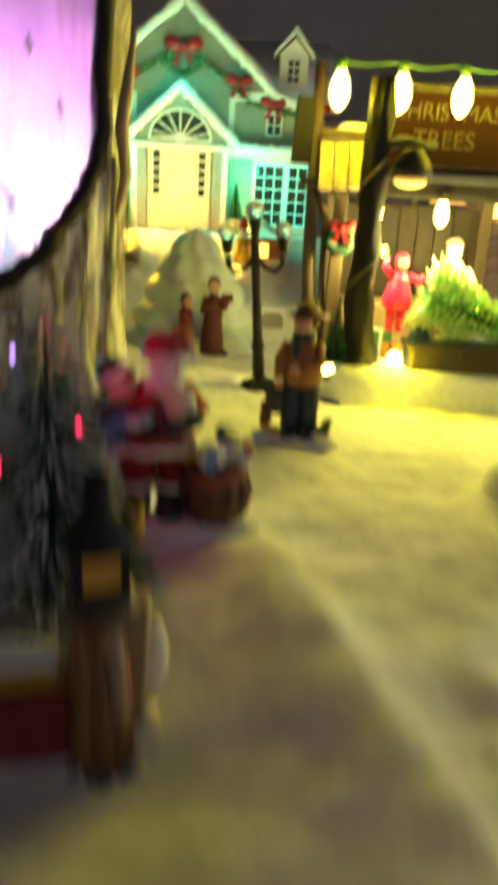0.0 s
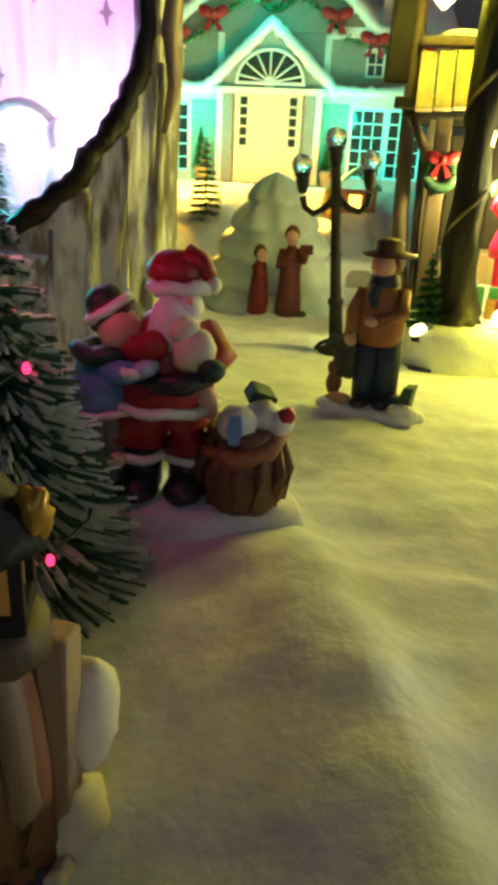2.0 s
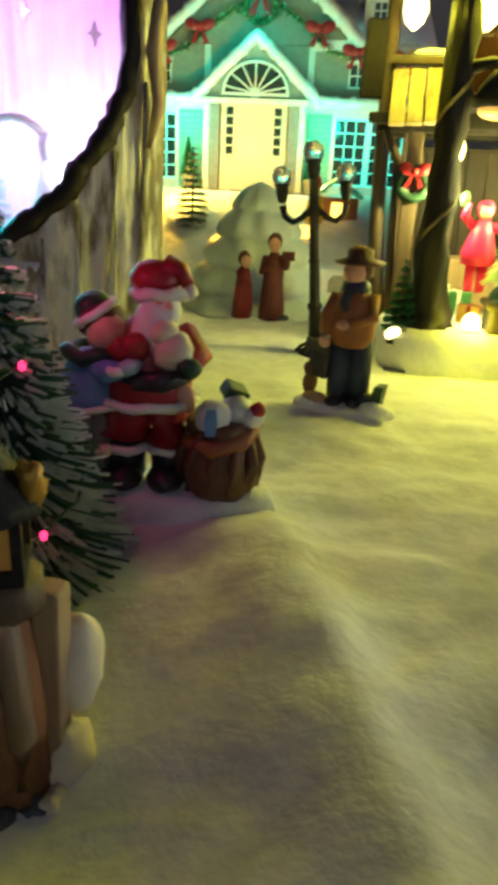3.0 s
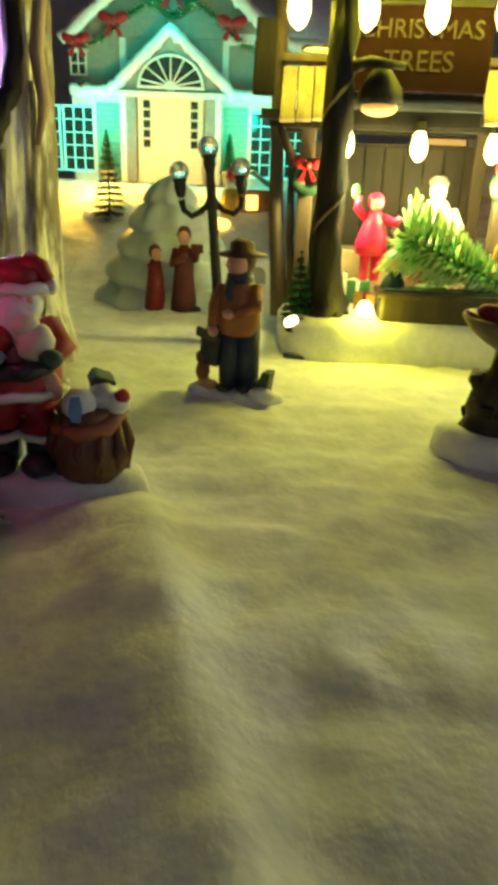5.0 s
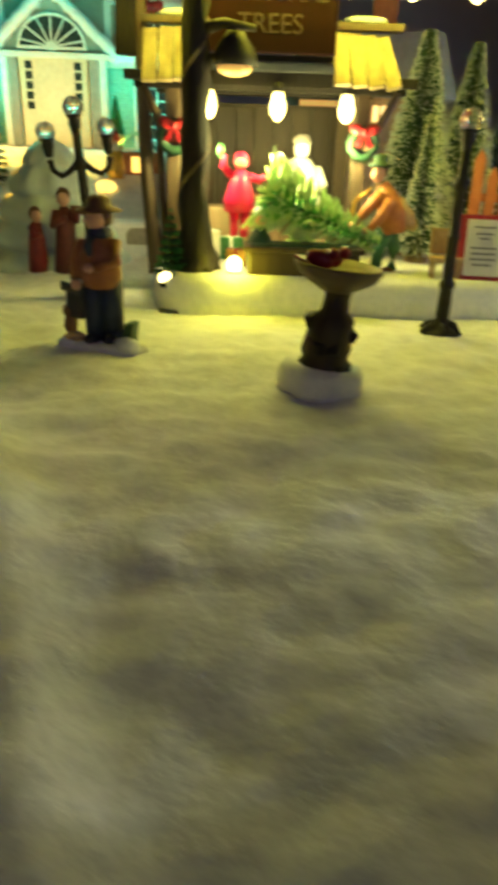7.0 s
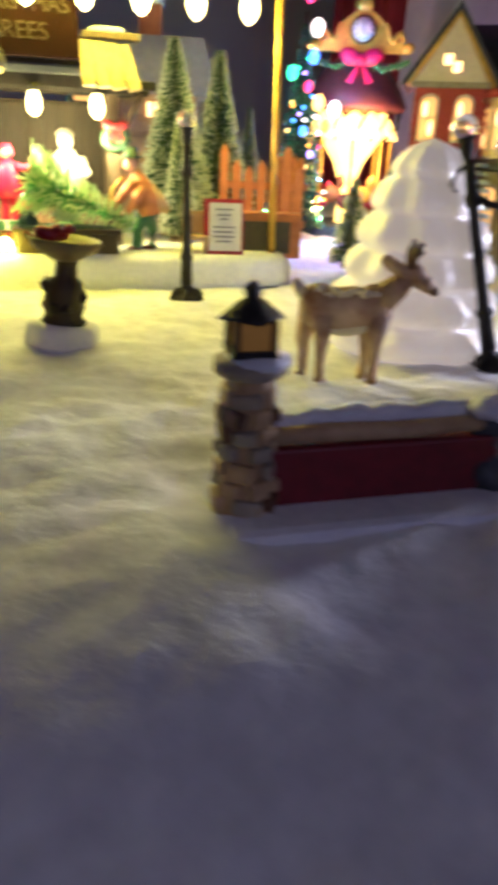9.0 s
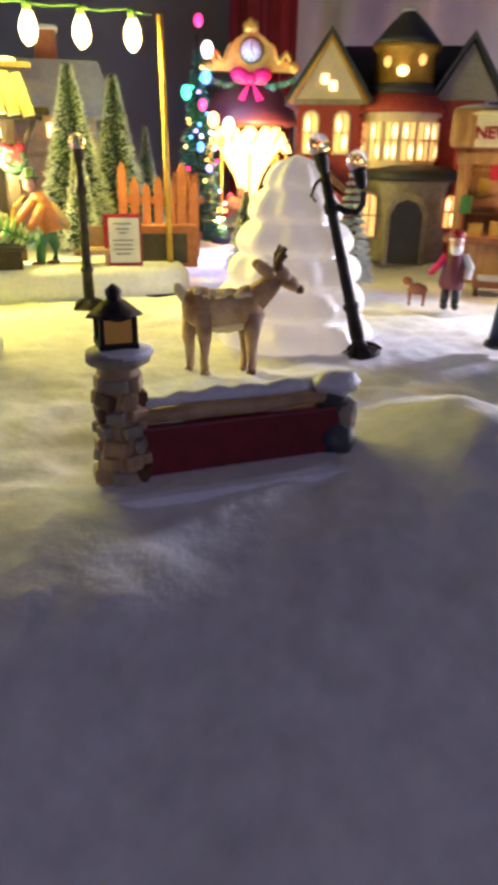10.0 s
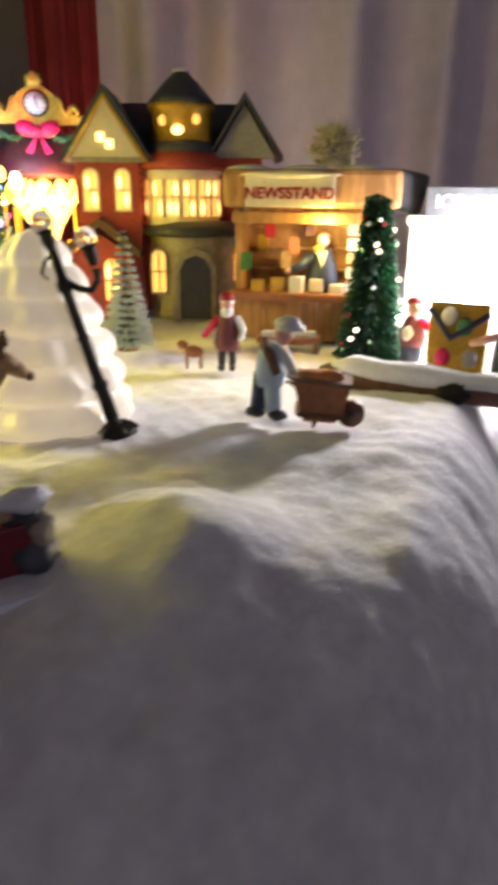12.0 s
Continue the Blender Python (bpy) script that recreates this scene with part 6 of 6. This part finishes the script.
# ---- carousel with clock, lights tree and far cottage ----
car = thing("clock_pavilion", "glowing gold pavilion with clock and red bow", "pavilion", facing(0.425, 0.705, -0.006, 0.17, -0.11) @ Matrix.Scale(1.2, 4))
one("floor", car, "lathe", "navy", [(46, 0), (46, 12), (42, 14)], seg=28, label="dark blue round floor")
for k in range(8):
    a = math.tau * k / 8
    one("pole", car, "rod", "gold", (36 * math.cos(a), 36 * math.sin(a), 12), (36 * math.cos(a), 36 * math.sin(a), 84), 1.6)
one("core", car, "lathe", "litgold", [(8, 12), (8, 50), (14, 66), (26, 84), (34, 94)], seg=20, label="glowing golden column")
for k in range(12):
    a = math.tau * k / 12
    pet = one("shade_petal", car, "ball", "litgold", (0, 0, 0), (8, 2, 13))
    pet.matrix_basis = Matrix.Translation((0.034 * math.cos(a), 0.034 * math.sin(a), 0.096)) @ pose(0, 0, 0, -30, 0, math.degrees(a) + 90)
    one("scroll", car, "tube", "iron", [(30 * math.cos(a), 30 * math.sin(a), 84), (41 * math.cos(a + 0.1), 41 * math.sin(a + 0.1), 96), (42 * math.cos(a + 0.26), 42 * math.sin(a + 0.26), 108)], 0.9, seg=6)
one("canopy", car, "lathe", "maroon", [(44, 108), (46, 112), (40, 124), (28, 140), (16, 150), (10, 154)], seg=28, label="dark red canopy")
ped = Shape()
ped.slab("gold", [(-40, 150), (40, 150), (42, 155), (24, 160), (14, 174), (5, 180), (0, 186), (-5, 180), (-14, 174), (-24, 160), (-42, 155)], -32, -26)
pd = ped.done("pediment", car, "gold scrolled pediment")
for sx in (-1, 1):
    one("scroll", pd, "tube", "gold", [(sx * (34 - 11 * u / 12 * 2), -33, 158 + 5 * math.sin(u * 0.9) + u * 0.9) for u in range(13)], [1.6 + 0.8 * math.sin(u * 0.5) for u in range(13)], 7, label="raised gold scroll")
    one("curl", pd, "ball", "gold", (sx * 38, -33, 154), (5, 2.2, 4))
one("crest", pd, "rock", "gold", (0, -31, 184), (7, 3, 6), 1.4, 0.4)
one("clock_rim", pd, "rod", "brown", (0, -34, 166), (0, -30, 166), 10.5, seg=24)
one("clock_face", pd, "rod", "paper", (0, -35, 166), (0, -31, 166), 8.6, seg=24, label="white clock face")
for k in range(12):
    a = math.tau * k / 12
    one("hour_mark", pd, "box", "black", (7 * math.sin(a), -35.4, 166 + 7 * math.cos(a)), (0.8, 0.6, 1.8), (0, math.degrees(a), 0))
one("clock_hand", pd, "box", "black", (0, -35.6, 168.5), (0.9, 0.6, 6))
one("clock_hand", pd, "box", "black", (1.0, -35.6, 164.5), (0.9, 0.6, 4.5), (0, 160, 0))
bow(car, 0, -36, 144, 15, m="pink")
garland(car, [(-42, -28, 146), (-20, -34, 138), (0, -36, 146), (20, -34, 138), (42, -28, 146)], 4, 12)
for k, m in enumerate(("pink", "rust", "maroon", "gold", "red")):
    a = -2.6 + k * 0.5
    rid = one("seat_horse", car, "ball", m, (28 * math.cos(a), 28 * math.sin(a), 34 + 6 * (k % 2)), (9, 5, 7))
    one("head", rid, "ball", m, (28 * math.cos(a) + 7, 28 * math.sin(a), 44 + 6 * (k % 2)), (4, 3, 6))
fl = thing("fairy_light_tree", "small tree of coloured glowing lights on a post", "lights tree", pose(0.353, 0.661, -0.012) @ Matrix.Scale(1.28, 4))
one("trunk", fl, "rod", "iron", (0, 0, -4), (0, 0, 168), 1.6, 1.0)
bristles("crown", fl, "darkgreen", "tinsel", 160, 26, 1300, 81, z0=20, tips=0.2)
rnd = random.Random(3)
keys = ("f_red", "f_white", "f_blue", "f_green", "f_violet", "f_yellow", "f_orange")
for k, (x, z, m, r) in enumerate(((-4, 174, "f_red", 4.6), (4, 156, "f_white", 6.5), (4, 138, "f_blue", 5.5), (-14, 126, "f_green", 5.5), (0, 118, "f_red", 4.5), (10, 108, "f_yellow", 6.5), (20, 104, "f_white", 6.5), (-2, 88, "f_blue", 4), (6, 72, "f_violet", 3), (14, 92, "f_orange", 5))):
    one("bulb", fl, "ball", m, (x, -20 + (k % 3) * 4, z), (r * 0.72, r * 0.72, r * 0.95), seg=12)
for k in range(26):
    a, u = rnd.uniform(math.pi, math.tau), rnd.uniform(0.1, 0.9)
    one("bulb", fl, "ball", rnd.choice(keys), (26 * (1 - u) * math.cos(a), 26 * (1 - u) * math.sin(a) - 4, 20 + 140 * u), 1.5, seg=8)
cot = thing("far_cottage", "yellow-lit cottage with dark roof behind the stall", "house", pose(0.190, 0.640, 0.02, 0, 0, -8))
one("wall", cot, "box", "tan", (0, 30, 55), (110, 60, 112), label="yellow-lit plaster wall")
for k in range(7):
    one("log_course", cot, "box", "tan", (0, -1, 8 + k * 14), (112, 4, 11), bevel=1.5)
one("roof", cot, "slab", "siding", [(-70, 104), (-40, 150), (60, 150), (76, 104)], -8, 70)
one("chimney", cot, "box", "orange", (14, 20, 160), (20, 18, 34), bevel=1)
one("chimney_cap", cot, "box", "snow", (14, 20, 178), (23, 21, 4), bevel=1)
for x, z in ((-28, 132), (16, 92), (34, 60)):
    w = one("window", cot, "box", "lit", (x, -4, z), (11, 3, 12), bevel=0.8)
    one("bar", w, "box", "brown", (x, -6, z), (1.2, 1, 12))
shed = thing("dark_lantern_cabin", "small dark cabin with lit slats behind the stall", "cabin", pose(0.150, 0.610, 0.10))
one("body", shed, "lathe", "slate", [(20, -40), (20, 40), (23, 44), (8, 62)], seg=12)
for k in range(3):
    one("slat", shed, "box", "litdim", (0, -20.4, 6 + k * 10), (28, 1.4, 4))

# parcels beside the stall
for x, y, z, m, ribbon, size, turn in ((0.086, 0.455, 0.020, "green", "white", (15, 12, 13), 10), (0.091, 0.430, 0.020, "gold", "red", (12, 10, 9), -15), (0.074, 0.446, 0.020, "white", "green", (12, 12, 18), 5), (0.098, 0.452, 0.049, "green", "red", (9, 8, 9), 20)):
    gift = thing("gift_box", "small wrapped gift box beside the stall", "gift", pose(x, y, z, 0, 0, turn), "gifts")
    one("box", gift, "box", m, (0, 0, size[2] / 2), size, bevel=0.7)
    one("ribbon", gift, "box", ribbon, (0, 0, size[2] / 2), (2, size[1] + 0.6, size[2] + 0.6))
    one("ribbon", gift, "box", ribbon, (0, 0, size[2] / 2), (size[0] + 0.6, 2, size[2] + 0.6))
